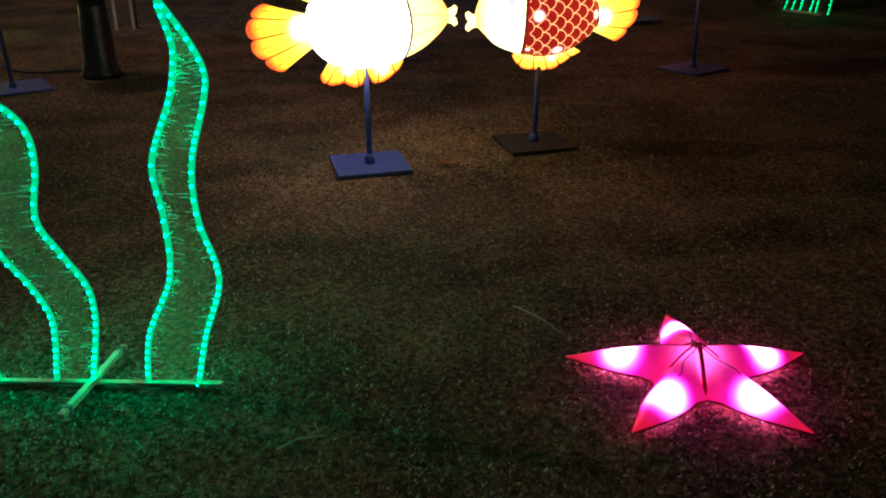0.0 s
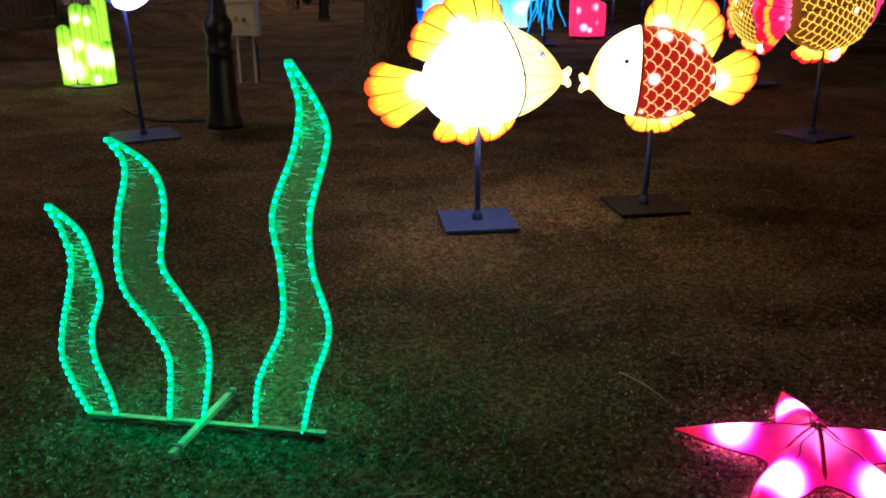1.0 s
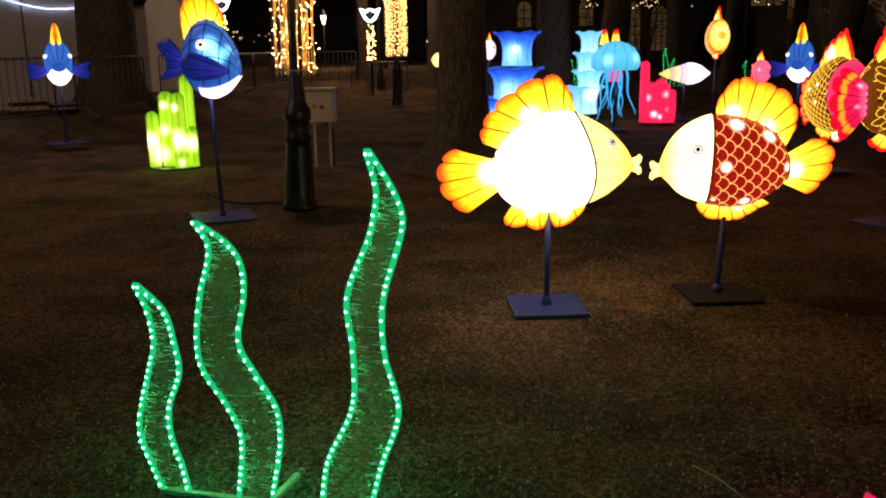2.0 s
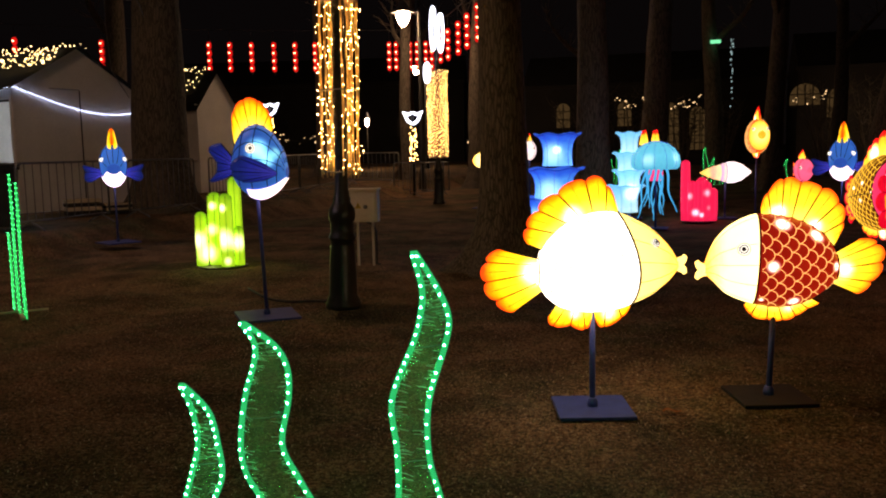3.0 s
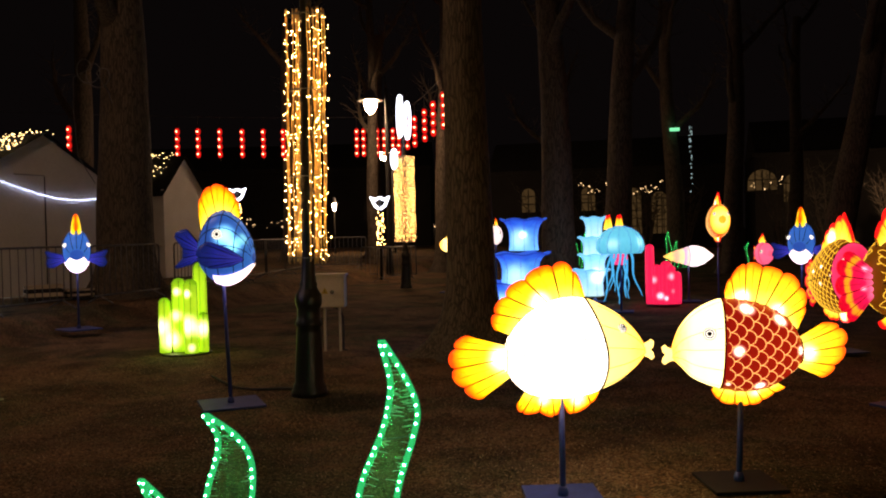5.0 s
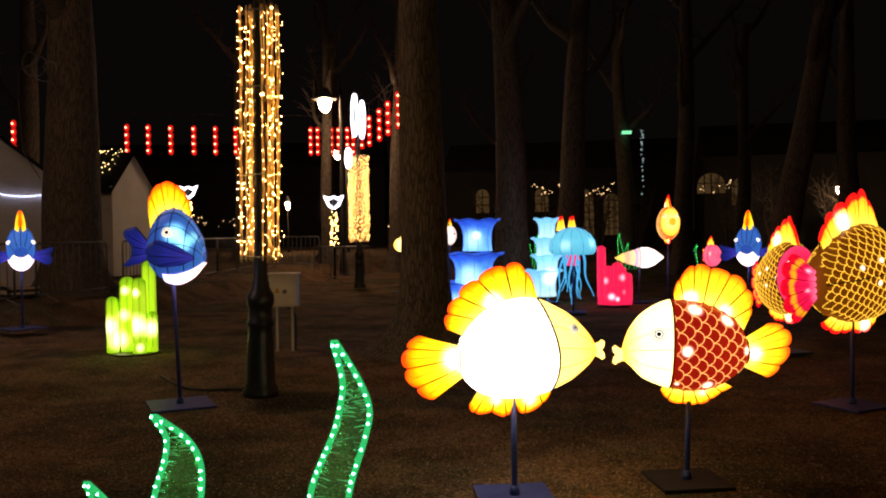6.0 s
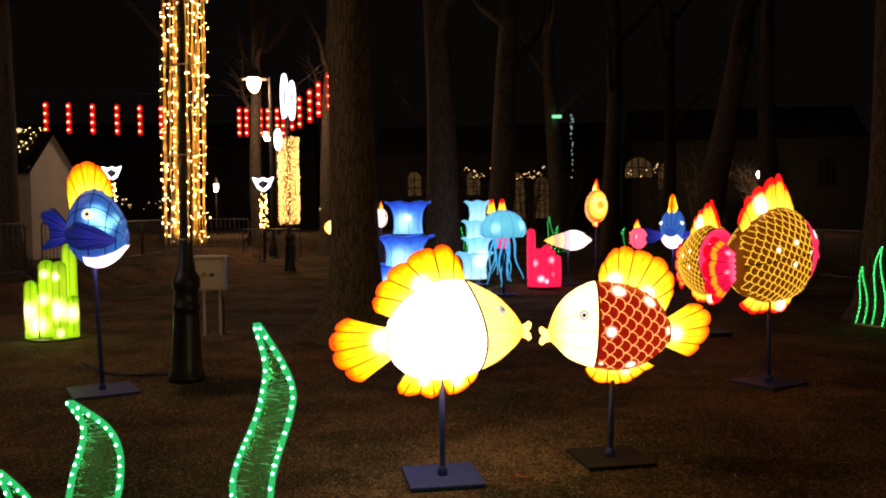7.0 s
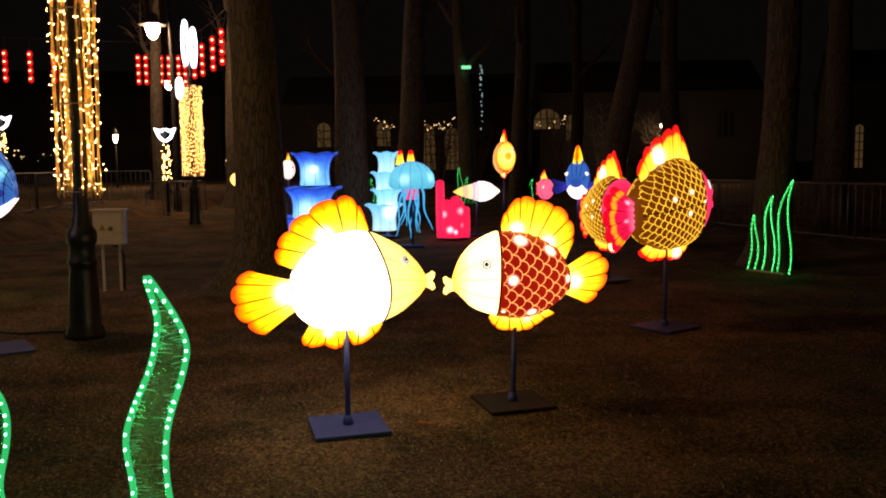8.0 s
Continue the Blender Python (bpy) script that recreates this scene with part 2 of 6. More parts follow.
def lathe(bm, profile, seg=20, center=(0, 0)):
    """Turns (radius, z) pairs about an upright axis."""
    uv = bm.loops.layers.uv.verify()
    rings = [[bm.verts.new((center[0] + r * math.cos(2 * math.pi * k / seg), center[1] + r * math.sin(2 * math.pi * k / seg), z)) for k in range(seg)] for r, z in profile]
    n = len(rings) - 1
    for i, (a, b) in enumerate(zip(rings, rings[1:])):
        for k in range(seg):
            f = bm.faces.new((a[k], a[(k + 1) % seg], b[(k + 1) % seg], b[k]))
            for lp, (u, v) in zip(f.loops, ((k, i), (k + 1, i), (k + 1, i + 1), (k, i + 1))):
                lp[uv].uv = (u / seg, v / n)
    bm.faces.new(rings[0][::-1])
    bm.faces.new(rings[-1])
    return bm


def ball(bm, c, r, sub=1, squash=(1, 1, 1)):
    bmesh.ops.create_icosphere(bm, subdivisions=sub, radius=1, matrix=Matrix.Translation(c) @ Matrix.Diagonal((r * squash[0], r * squash[1], r * squash[2], 1)))
    return bm


def sheet(bm, grid):
    """Joins a grid of points (rows of equal length) into a UV-mapped surface."""
    uv = bm.loops.layers.uv.verify()
    rows = [[bm.verts.new(p) for p in row] for row in grid]
    nr, nc = len(rows) - 1, len(rows[0]) - 1
    for i in range(nr):
        for j in range(nc):
            f = bm.faces.new((rows[i][j], rows[i][j + 1], rows[i + 1][j + 1], rows[i + 1][j]))
            for lp, (a, b) in zip(f.loops, ((i, j), (i, j + 1), (i + 1, j + 1), (i + 1, j))):
                lp[uv].uv = (b / nc, a / nr)
    return rows


def smooth_curve(points, t):
    """Catmull-Rom through a few control tuples; t from 0 to 1."""
    n = len(points) - 1
    i = min(int(t * n), n - 1)
    f = t * n - i
    p = [points[max(0, min(n, i + k))] for k in (-1, 0, 1, 2)]
    return tuple(0.5 * (2 * b + (c - a) * f + (2 * a - 5 * b + 4 * c - d) * f * f + (3 * b - a - 3 * c + d) * f ** 3) for a, b, c, d in zip(*p))


def many(bm_proto, places, name, material, parent, label=""):
    """Many small copies of one shape joined into one part, by arrays."""
    bm_proto.verts.ensure_lookup_table()
    v = np.array([q.co[:] for q in bm_proto.verts])
    f = [[q.index for q in p.verts] for p in bm_proto.faces]
    bm_proto.free()
    verts, faces = [], []
    for m in places:
        a = np.array(m)
        base = len(verts) and sum(len(x) for x in verts)
        verts.append(v @ a[:3, :3].T + a[:3, 3])
        faces += [[i + base for i in q] for q in f]
    me = bpy.data.meshes.new(name)
    me.from_pydata(np.concatenate(verts).tolist(), [], faces)
    me.polygons.foreach_set("use_smooth", [True] * len(me.polygons))
    me.materials.append(material)
    ob = tagged(new(name, me), label, "", "", "stuff")
    ob.parent = parent
    return ob


def icos(sub=1):
    bm = bmesh.new()
    bmesh.ops.create_icosphere(bm, subdivisions=sub, radius=1)
    return bm


# trodden-flat spots under the stands: x, y, radius
TRODDEN = [(-0.71, 5.5, 0.7), (0.37, 6.02, 0.7), (0.78, 2.88, 0.75), (-1.36, 2.79, 0.8), (-4.32, 7.9, 0.8), (2.06, 8.72, 0.8), (-6.9, 11.3, 0.8), (-3.74, 8.5, 0.5)]


def rise(x, y):
    """The ground's broad height: level round the lanterns, a low bank under the stalls."""
    s = min(1, max(0, (-x - 10.5) / 0.9))
    return 0.38 * s * s * (3 - 2 * s)


def lumps(x, y):
    """Hollows, clods and old wheel ruts, never above the level of the stands."""
    if abs(x) > 30 or abs(y) > 50:
        return 0.0
    calm = 1.0
    for cx, cy, r in TRODDEN:
        d = math.hypot(x - cx, y - cy) / r
        if d < 1.6:
            calm = min(calm, 0.12 + 0.88 * max(0.0, min(1.0, (d - 0.6))))
    h = 0.03 * noise.noise((x * 0.8, y * 0.8, 0)) + 0.022 * noise.noise((x * 2.3, y * 2.3, 4)) + 0.01 * noise.noise((x * 6.1, y * 6.1, 9))
    along = y - 0.28 * x
    for rut in (3.75, 4.55):
        bend = along - rut - 0.15 * math.sin(x * 1.3)
        h -= 0.035 * math.exp(-(bend / 0.13) ** 2) * min(1.0, max(0.0, (x - 0.35) / 0.8))
    return calm * (h - 0.03) - 0.004


# ---------------------------------------------------------------- ground
def build_ground():
    bm = bmesh.new()

    def axis(near, far, fine):
        out, v, step = [0.0], 0.0, fine
        while v < far:
            if v > near:
                step = min(step * 1.12, 0.3) if v < 16 else step * 1.35
            v += step
            out.append(v)
        return out
    right = axis(6, 500, 0.09)
    xs = sorted({-a for a in axis(6, 500, 0.09)} | set(right))
    ys = sorted({-a for a in axis(2, 500, 0.3)} | set(axis(10, 500, 0.09)))
    sheet(bm, [[(x, y, rise(x, y) + lumps(x, y)) for x in xs] for y in ys])
    ob = part("ground", bm, GROUND, None)
    tagged(ob, "bare brown soil with thin patchy grass", "ground", "", "structure")


def build_litter():
    """Chips, dead leaves and short blades lying on the ground."""
    rng = np.random.default_rng(5)

    def scatter(name, count, material, label, long, wide, lift, tilt):
        d = 1.6 + 11 * rng.random(count) ** 1.6
        a = np.radians(rng.uniform(-52, 40, count))
        x, y = d * np.sin(a), d * np.cos(a)
        yaw, l, w = rng.uniform(0, 2 * np.pi, count), rng.uniform(0.4, 1, count) * long, rng.uniform(0.4, 1, count) * wide
        ux, uy = np.cos(yaw) * l, np.sin(yaw) * l
        px, py = -np.sin(yaw) * w, np.cos(yaw) * w
        z0 = rng.uniform(-0.004, 0.004, count) + np.array([rise(p, q) + lumps(p, q) for p, q in zip(x.tolist(), y.tolist())])
        h1, h2 = rng.uniform(0.2, 1, count) * tilt, rng.uniform(-0.3, 0.5, count) * lift
        c = np.stack([np.stack([x - px, y - py, z0], 1), np.stack([x + px, y + py, z0 + h2], 1),
                      np.stack([x + ux + px * 0.4, y + uy + py * 0.4, z0 + h1 + h2], 1), np.stack([x + ux - px * 0.4, y + uy - py * 0.4, z0 + h1], 1)], 1).reshape(-1, 3)
        me = bpy.data.meshes.new(name)
        me.from_pydata(c.tolist(), [], np.arange(4 * count).reshape(-1, 4).tolist())
        me.materials.append(material)
        tagged(new(name, me), label, name.replace("_", " "), "", "stuff")
    scatter("leaf_litter", 150000, CHIPS, "small brown wood chips and leaf crumbs on the soil", 0.015, 0.0048, 0.007, 0.011)
    scatter("grass", 70000, BLADES, "short sparse dull green grass blades", 0.014, 0.002, 0.004, 0.026)


build_ground()
build_litter()


# ---------------------------------------------------------------- lantern fish
def outline(stations, width, power=0.7):
    """A body seen from the side: stations (x, top, bottom) from tail root to snout. Gives half-width, middle and half-height at x."""
    dense = np.array([smooth_curve(stations, i / 160) for i in range(161)])
    tallest = max((dense[:, 1] - dense[:, 2]) / 2)

    def at(x):
        top, bottom = np.interp(x, dense[:, 0], dense[:, 1]), np.interp(x, dense[:, 0], dense[:, 2])
        h = float(top - bottom) / 2
        return width / 2 * (h / tallest) ** power, float(top + bottom) / 2, h
    return at


def around(at, x, ang, swell=1.0):
    w, c, h = at(x)
    return Vector((x, math.sin(ang) * w * swell, c + math.cos(ang) * h * swell))


def on_flank(at, x, z, sign, swell=1.012):
    """The point of the flank at this length and height, or None past the outline."""
    w, c, h = at(x)
    q = (z - c) / h
    return None if abs(q) > 0.985 else Vector((x, sign * w * swell * math.sqrt(1 - q * q), z))


def on_top(at, x, k=0.98):
    w, c, h = at(x)
    return Vector((x, 0, c + h * k))


def on_bottom(at, x, k=0.98):
    w, c, h = at(x)
    return Vector((x, 0, c - h * k))


def shell(at, start, end, n=22, seg=40):
    """The silk skin between two slanted hoops; start and end give x for each angle round the body."""
    bm = bmesh.new()
    angles = [2 * math.pi * (j % seg) / seg for j in range(seg + 1)]
    rows = sheet(bm, [[around(at, start(a) + (end(a) - start(a)) * i / n, a) for a in angles] for i in range(n + 1)])
    for row in (rows[0], rows[-1]):
        bm.faces.new(row[:-1])
    bmesh.ops.remove_doubles(bm, verts=bm.verts, dist=1e-5)
    return bm


def hoop(at, where, r=0.005, seg=40):
    return tube(bmesh.new(), [around(at, where(2 * math.pi * k / seg), 2 * math.pi * k / seg, 1.008) for k in range(seg + 1)], r, 5)


def stringer(at, ang, x0, x1, r=0.004, n=18, sway=0.0):
    return tube(bmesh.new(), [around(at, x0 + (x1 - x0) * k / n, ang + sway * math.sin(math.pi * k / n), 1.008) for k in range(n + 1)], r, 5)


def edge(points):
    """A smooth fin edge through (x, z) points in the fish's upright plane."""
    return lambda s: (lambda q: Vector((q[0], 0, q[1])))(smooth_curve(points, s))


def fan(root, tip, lobes, thick, notch=0.16, nr=9, per=9):
    """A puffed, scalloped lantern fin between a root curve and a tip curve, the wire between each two lobes and a pleat in each lobe."""
    bm = bmesh.new()
    ns = lobes * per

    def pt(s, r, sign):
        wave = abs(math.sin(math.pi * lobes * s)) ** 0.55
        a, b = Vector(root(s)), Vector(tip(s))
        p = a + (b - a) * r * (1 - notch + notch * wave)
        rim = (1 - r ** 4) ** 0.5
        p.y += sign * thick * (0.25 + 0.75 * wave) * rim * (1 - 0.45 * r)
        return p
    for sign in (1, -1):
        sheet(bm, [[pt(s / ns, r / nr, sign) for s in range(ns + 1)] for r in range(nr + 1)])
    bmesh.ops.remove_doubles(bm, verts=bm.verts, dist=1e-4)
    wires, pleats = [], []
    for sign in (1, -1):
        for k in range(lobes + 1):
            wires.append(tube(bmesh.new(), [pt(k / lobes, r / 6, sign) + Vector((0, sign * 0.002, 0)) for r in range(7)], [0.0062] * 5 + [0.0045, 0.0025], 5))
        for k in range(lobes):
            s = (k + 0.5 + 0.12 * math.sin(3.1 * k)) / lobes
            pleats.append(tube(bmesh.new(), [pt(s, 0.3 + 0.6 * r / 6, sign) + Vector((0, sign * 0.001, 0)) for r in range(7)], [0.0008] + [0.0022] * 5 + [0.0008], 4))
    return bm, wires, pleats


def add_fin(parent, name, root, tip, lobes, thick, mat, label="", notch=0.16, placed=None, pleat=None):
    """placed: a matrix that sets the fin off its upright plane."""
    bm, wires, pleats = fan(root, tip, lobes, thick, notch)
    m = placed or Matrix()
    fin = part(name, rake(bm, m), mat, parent, label)
    for sign in (1, -1):
        part("root_wire", rake(tube(bmesh.new(), [Vector(root(k / 14)) + Vector((0, sign * thick * 0.8, 0)) for k in range(15)], 0.006, 5), m), DARK_WIRE, fin)
    for w in wires:
        part("rib", rake(w, m), DARK_WIRE, fin)
    for w in pleats:
        part("pleat", rake(w, m), pleat or AMBER_FOLD, fin)
    return fin


def rake(bm, m):
    bmesh.ops.transform(bm, matrix=m, verts=bm.verts)
    return bm


def scale_net(at, x0, x1, pitch, r, turn, sign):
    """Scale outlines stitched over one flank in even staggered rows, each bulging towards the tail."""
    bm = bmesh.new()
    w, c, h = at((x0 + x1) / 2)
    reach = 1.3 * max(h, x1 - x0)
    n = int(reach / pitch) + 1
    ca, sa = math.cos(turn), math.sin(turn)
    for i in range(-2 * n, 2 * n + 1):
        for j in range(-n, n + 1):
            u0, v0 = i * pitch * 0.56, (j + (0.5 if i % 2 else 0.0)) * pitch
            run = []
            for k in range(9):
                th = math.pi * (k / 8 - 0.5)
                u, v = u0 - pitch * 0.56 * math.cos(th), v0 + pitch * 0.5 * math.sin(th)
                x, z = (x0 + x1) / 2 + u * ca - v * sa, c + u * sa + v * ca
                p = on_flank(at, x, z, sign) if x0 < x < x1 else None
                if p is None:
                    if len(run) > 1:
                        tube(bm, run, r, 4, False)
                    run = []
                else:
                    run.append(p)
            if len(run) > 1:
                tube(bm, run, r, 4, False)
    return bm


def stand(parent, height, lean=(0, 0), plate=0.29, turn=0.0, steel=None, label="flat blue steel plate"):
    """A square steel foot plate with an upright pole and a welded socket."""
    bm = box(bmesh.new(), (-plate, -plate, 0.0), (plate, plate, 0.022), 0.004)
    bmesh.ops.rotate(bm, verts=bm.verts, matrix=Matrix.Rotation(turn, 3, "Z"))
    part("foot_plate", bm, steel or STEEL_BLUE, parent, label, False)
    part("pole", tube(bmesh.new(), [(lean[0] * q, lean[1] * q, 0.01 + (height - 0.01) * q) for q in (0, 0.5, 1)], 0.019, 12), STEEL_BLUE, parent, "thin blue-grey steel pole")
    part("socket", lathe(bmesh.new(), [(0.034, 0.022), (0.034, 0.05), (0.026, 0.075), (0.02, 0.08)], 14), STEEL_BLUE, parent)


def lamps(at, sign, spots):
    """Bulbs behind the silk of one flank: (x, z, radius, gain)."""
    return [(*on_flank(at, x, z, sign, 1.0), r, gain) for x, z, r, gain in spots]


# outlines of the four kinds of fish
WHITE_FISH = outline([(-0.37, 0.935, 0.80), (-0.345, 1.0, 0.765), (-0.30, 1.075, 0.70), (-0.21, 1.165, 0.635), (-0.07, 1.24, 0.605), (0.06, 1.265, 0.606), (0.17, 1.25, 0.625), (0.28, 1.2, 0.665), (0.38, 1.14, 0.715), (0.47, 1.055, 0.785), (0.53, 0.965, 0.855), (0.55, 0.915, 0.885)], 0.5)
RED_FISH_BODY = outline([(-0.425, 0.885, 0.775), (-0.40, 0.96, 0.745), (-0.33, 1.07, 0.675), (-0.20, 1.156, 0.592), (-0.04, 1.205, 0.56), (0.10, 1.212, 0.578), (0.21, 1.175, 0.608), (0.31, 1.11, 0.655), (0.385, 1.02, 0.73), (0.43, 0.92, 0.77), (0.45, 0.855, 0.79)], 0.46)
CARP = outline([(-0.49, 0.09, -0.26), (-0.42, 0.19, -0.32), (-0.27, 0.33, -0.43), (-0.08, 0.43, -0.49), (0.14, 0.475, -0.49), (0.32, 0.435, -0.44), (0.44, 0.35, -0.33), (0.53, 0.22, -0.2), (0.6, 0.11, -0.11)], 0.6)
REEF = outline([(-0.27, 1.62, 1.44), (-0.235, 1.76, 1.35), (-0.15, 1.90, 1.26), (-0.02, 1.955, 1.235), (0.09, 1.91, 1.265), (0.18, 1.80, 1.315), (0.245, 1.66, 1.375), (0.268, 1.52, 1.42)], 0.46, 0.55)

FIRE = [(0.0, (1.0, 0.76, 0.1)), (0.42, (1.0, 0.66, 0.02)), (0.72, (1.0, 0.52, 0.01)), (0.87, (1.0, 0.25, 0.005)), (0.98, (0.9, 0.06, 0.006))]
FIN_FIRE = fabric("orange_fin_silk", FIRE, 1.75, "v", [(-0.13, 0, 1.23, 0.11, 2.2), (-0.12, 0, 0.6, 0.07, 1.6), (0.1, 0, 0.6, 0.08, 1.6), (-0.39, 0, 0.87, 0.13, 2.4)])
CREST_FIRE = fabric("orange_crest_silk", FIRE, 1.5, "v")
FIN_FIRE_B = fabric("yellow_fin_silk", [(0.0, (1.0, 0.76, 0.12)), (0.4, (1.0, 0.66, 0.03)), (0.72, (1.0, 0.54, 0.015)), (0.88, (1.0, 0.3, 0.01)), (0.98, (0.9, 0.09, 0.006))], 1.85, "v", [(-0.03, 0, 1.22, 0.09, 3.0), (-0.26, 0, 1.12, 0.09, 3.0), (-0.46, 0, 0.83, 0.1, 2.0), (-0.1, 0, 0.56, 0.06, 1.6)])
WHITE_SILK = fabric("white_silk", [(0, (1.0, 0.88, 0.7)), (1, (1.0, 0.9, 0.72))], 4.5, "v", [], weave=0.05)
HEAD_SILK = fabric("yellow_head_silk", [(0, (1.0, 0.72, 0.2)), (0.5, (1.0, 0.68, 0.16)), (0.85, (1.0, 0.55, 0.07)), (1.0, (1.0, 0.4, 0.03))], 2.2, "v", weave=0.1)
HEAD_SILK_B = fabric("cream_head_silk", [(0, (1.0, 0.82, 0.34)), (0.6, (1.0, 0.8, 0.3)), (0.88, (1.0, 0.6, 0.1)), (1.0, (1.0, 0.42, 0.04))], 3.0, "v", weave=0.08)
RED_BODY = fabric("red_body_silk", [(0, (0.55, 0.02, 0.006)), (1, (0.42, 0.012, 0.006))], 0.6, "v", lamps(RED_FISH_BODY, 1, [(0.03, 0.87, 0.06, 4), (-0.04, 1.15, 0.08, 5), (-0.26, 1.07, 0.075, 5), (-0.12, 0.62, 0.06, 4), (-0.39, 0.86, 0.05, 3), (0.09, 0.63, 0.03, 2)]), weave=0.3)
NET_ORANGE = glow("orange_scale_cord", (1.0, 0.5, 0.15), 1.4)
NET_GOLD = glow("gold_scale_cord", (1.0, 0.55, 0.05), 1.35)
GOLD_BODY = fabric("amber_body_silk", [(0, (0.24, 0.075, 0.005)), (1, (0.2, 0.055, 0.004))], 0.42, "v", lamps(CARP, -1, [(-0.14, 0.06, 0.045, 4), (0.09, 0.12, 0.045, 4), (0.06, -0.1, 0.045, 4), (0.3, 0.0, 0.04, 4)]), weave=0.3)
PINK_SILK = fabric("pink_silk", [(0, (0.95, 0.05, 0.16)), (0.6, (0.9, 0.02, 0.1)), (1, (0.85, 0.01, 0.05))], 1.0, "v", [(0.45, -0.15, 0.16, 0.06, 4, (1.0, 0.6, 0.7)), (0.45, 0.15, -0.15, 0.05, 3, (1.0, 0.6, 0.7))], weave=0.25)
PINK_TAIL = fabric("pink_tail_silk", [(0, (1.0, 0.2, 0.4)), (0.28, (0.85, 0.012, 0.1)), (0.6, (0.85, 0.01, 0.06)), (0.66, (1.0, 0.4, 0.02)), (0.76, (1.0, 0.34, 0.02)), (0.82, (0.8, 0.006, 0.03)), (1, (0.72, 0.004, 0.02))], 1.0, "v", [(-0.56, 0, 0.06, 0.07, 2.0, (1.0, 0.45, 0.6)), (-0.58, 0, -0.13, 0.06, 1.5, (1.0, 0.45, 0.6))], weave=0.25)
CREST = fabric("flame_crest_silk", [(0.0, (1.0, 0.66, 0.08)), (0.5, (1.0, 0.56, 0.03)), (0.72, (1.0, 0.4, 0.02)), (0.8, (0.9, 0.015, 0.01)), (1, (0.8, 0.008, 0.008))], 1.6, "v", [(-0.1, 0, 0.5, 0.16, 3.0), (0.12, 0, -0.52, 0.12, 3.0)])
BLUE_SILK = fabric("blue_silk", [(0, (0.03, 0.1, 0.45)), (0.45, (0.025, 0.13, 0.62)), (1, (0.04, 0.22, 0.8))], 0.55, "v", lamps(REEF, -1, [(0.03, 1.7, 0.17, 2.4), (0.12, 1.6, 0.13, 1.4)]) + lamps(REEF, 1, [(0.02, 1.7, 0.17, 1.5)]) + lamps(REEF, -1, [(0.2, 1.66, 0.1, 0.6)]), hot=(0.2, 0.75, 1.0))
NAVY_SILK = fabric("navy_fin_silk", [(0, (0.06, 0.06, 0.55)), (0.6, (0.02, 0.03, 0.4)), (1, (0.008, 0.02, 0.14))], 0.5, "v")
BELLY_SILK = fabric("white_belly_silk", [(0, (0.8, 0.7, 0.95)), (1, (1.0, 0.8, 0.68))], 1.3, "v")


def lips(parent, x, c, mat, s=1.0):
    """Two pouting lips in front of the snout."""
    for up in (1, -1):
        pts = [(x - 0.02, 0, c + up * 0.006), (x + 0.01 * s, 0, c + up * 0.012 * s), (x + 0.028 * s, 0, c + up * 0.028 * s), (x + 0.036 * s, 0, c + up * 0.044 * s), (x + 0.03 * s, 0, c + up * 0.054 * s)]
        part("lip", tube(bmesh.new(), pts, [0.032 * s, 0.026 * s, 0.021 * s, 0.014 * s, 0.004 * s], 10), mat, parent, "pouting lip")


def eyes(parent, at, x, z, r):
    for sign in (1, -1):
        p = on_flank(at, x, z, sign, 1.0)
        a, b = on_flank(at, x + 0.01, z, sign, 1.0), on_flank(at, x, z + 0.01, sign, 1.0)
        out = (a - p).cross(b - p).normalized()
        out = out if out.y * sign > 0 else -out
        m = Matrix.Translation(p) @ out.to_track_quat("Z", "Y").to_matrix().to_4x4()
        eye = part("eye", rake(lathe(bmesh.new(), [(r, -0.01), (r, 0.006), (r * 0.8, 0.012), (r * 0.05, 0.014)], 20), m), EYE_WHITE, parent, "round white eye")
        part("pupil", rake(lathe(bmesh.new(), [(r * 0.36, 0.008), (r * 0.36, 0.016), (r * 0.22, 0.02), (r * 0.02, 0.021)], 14), m), BLACK, eye)
        for q, thin in ((1.0, 0.0024), (0.66, 0.0034)):
            part("eye_rim", tube(bmesh.new(), [m @ Vector((r * q * math.cos(a), r * q * math.sin(a), 0.013 if q < 1 else 0.007)) for a in [k * math.pi / 9 for k in range(19)]], thin, 5), DARK_WIRE, eye)


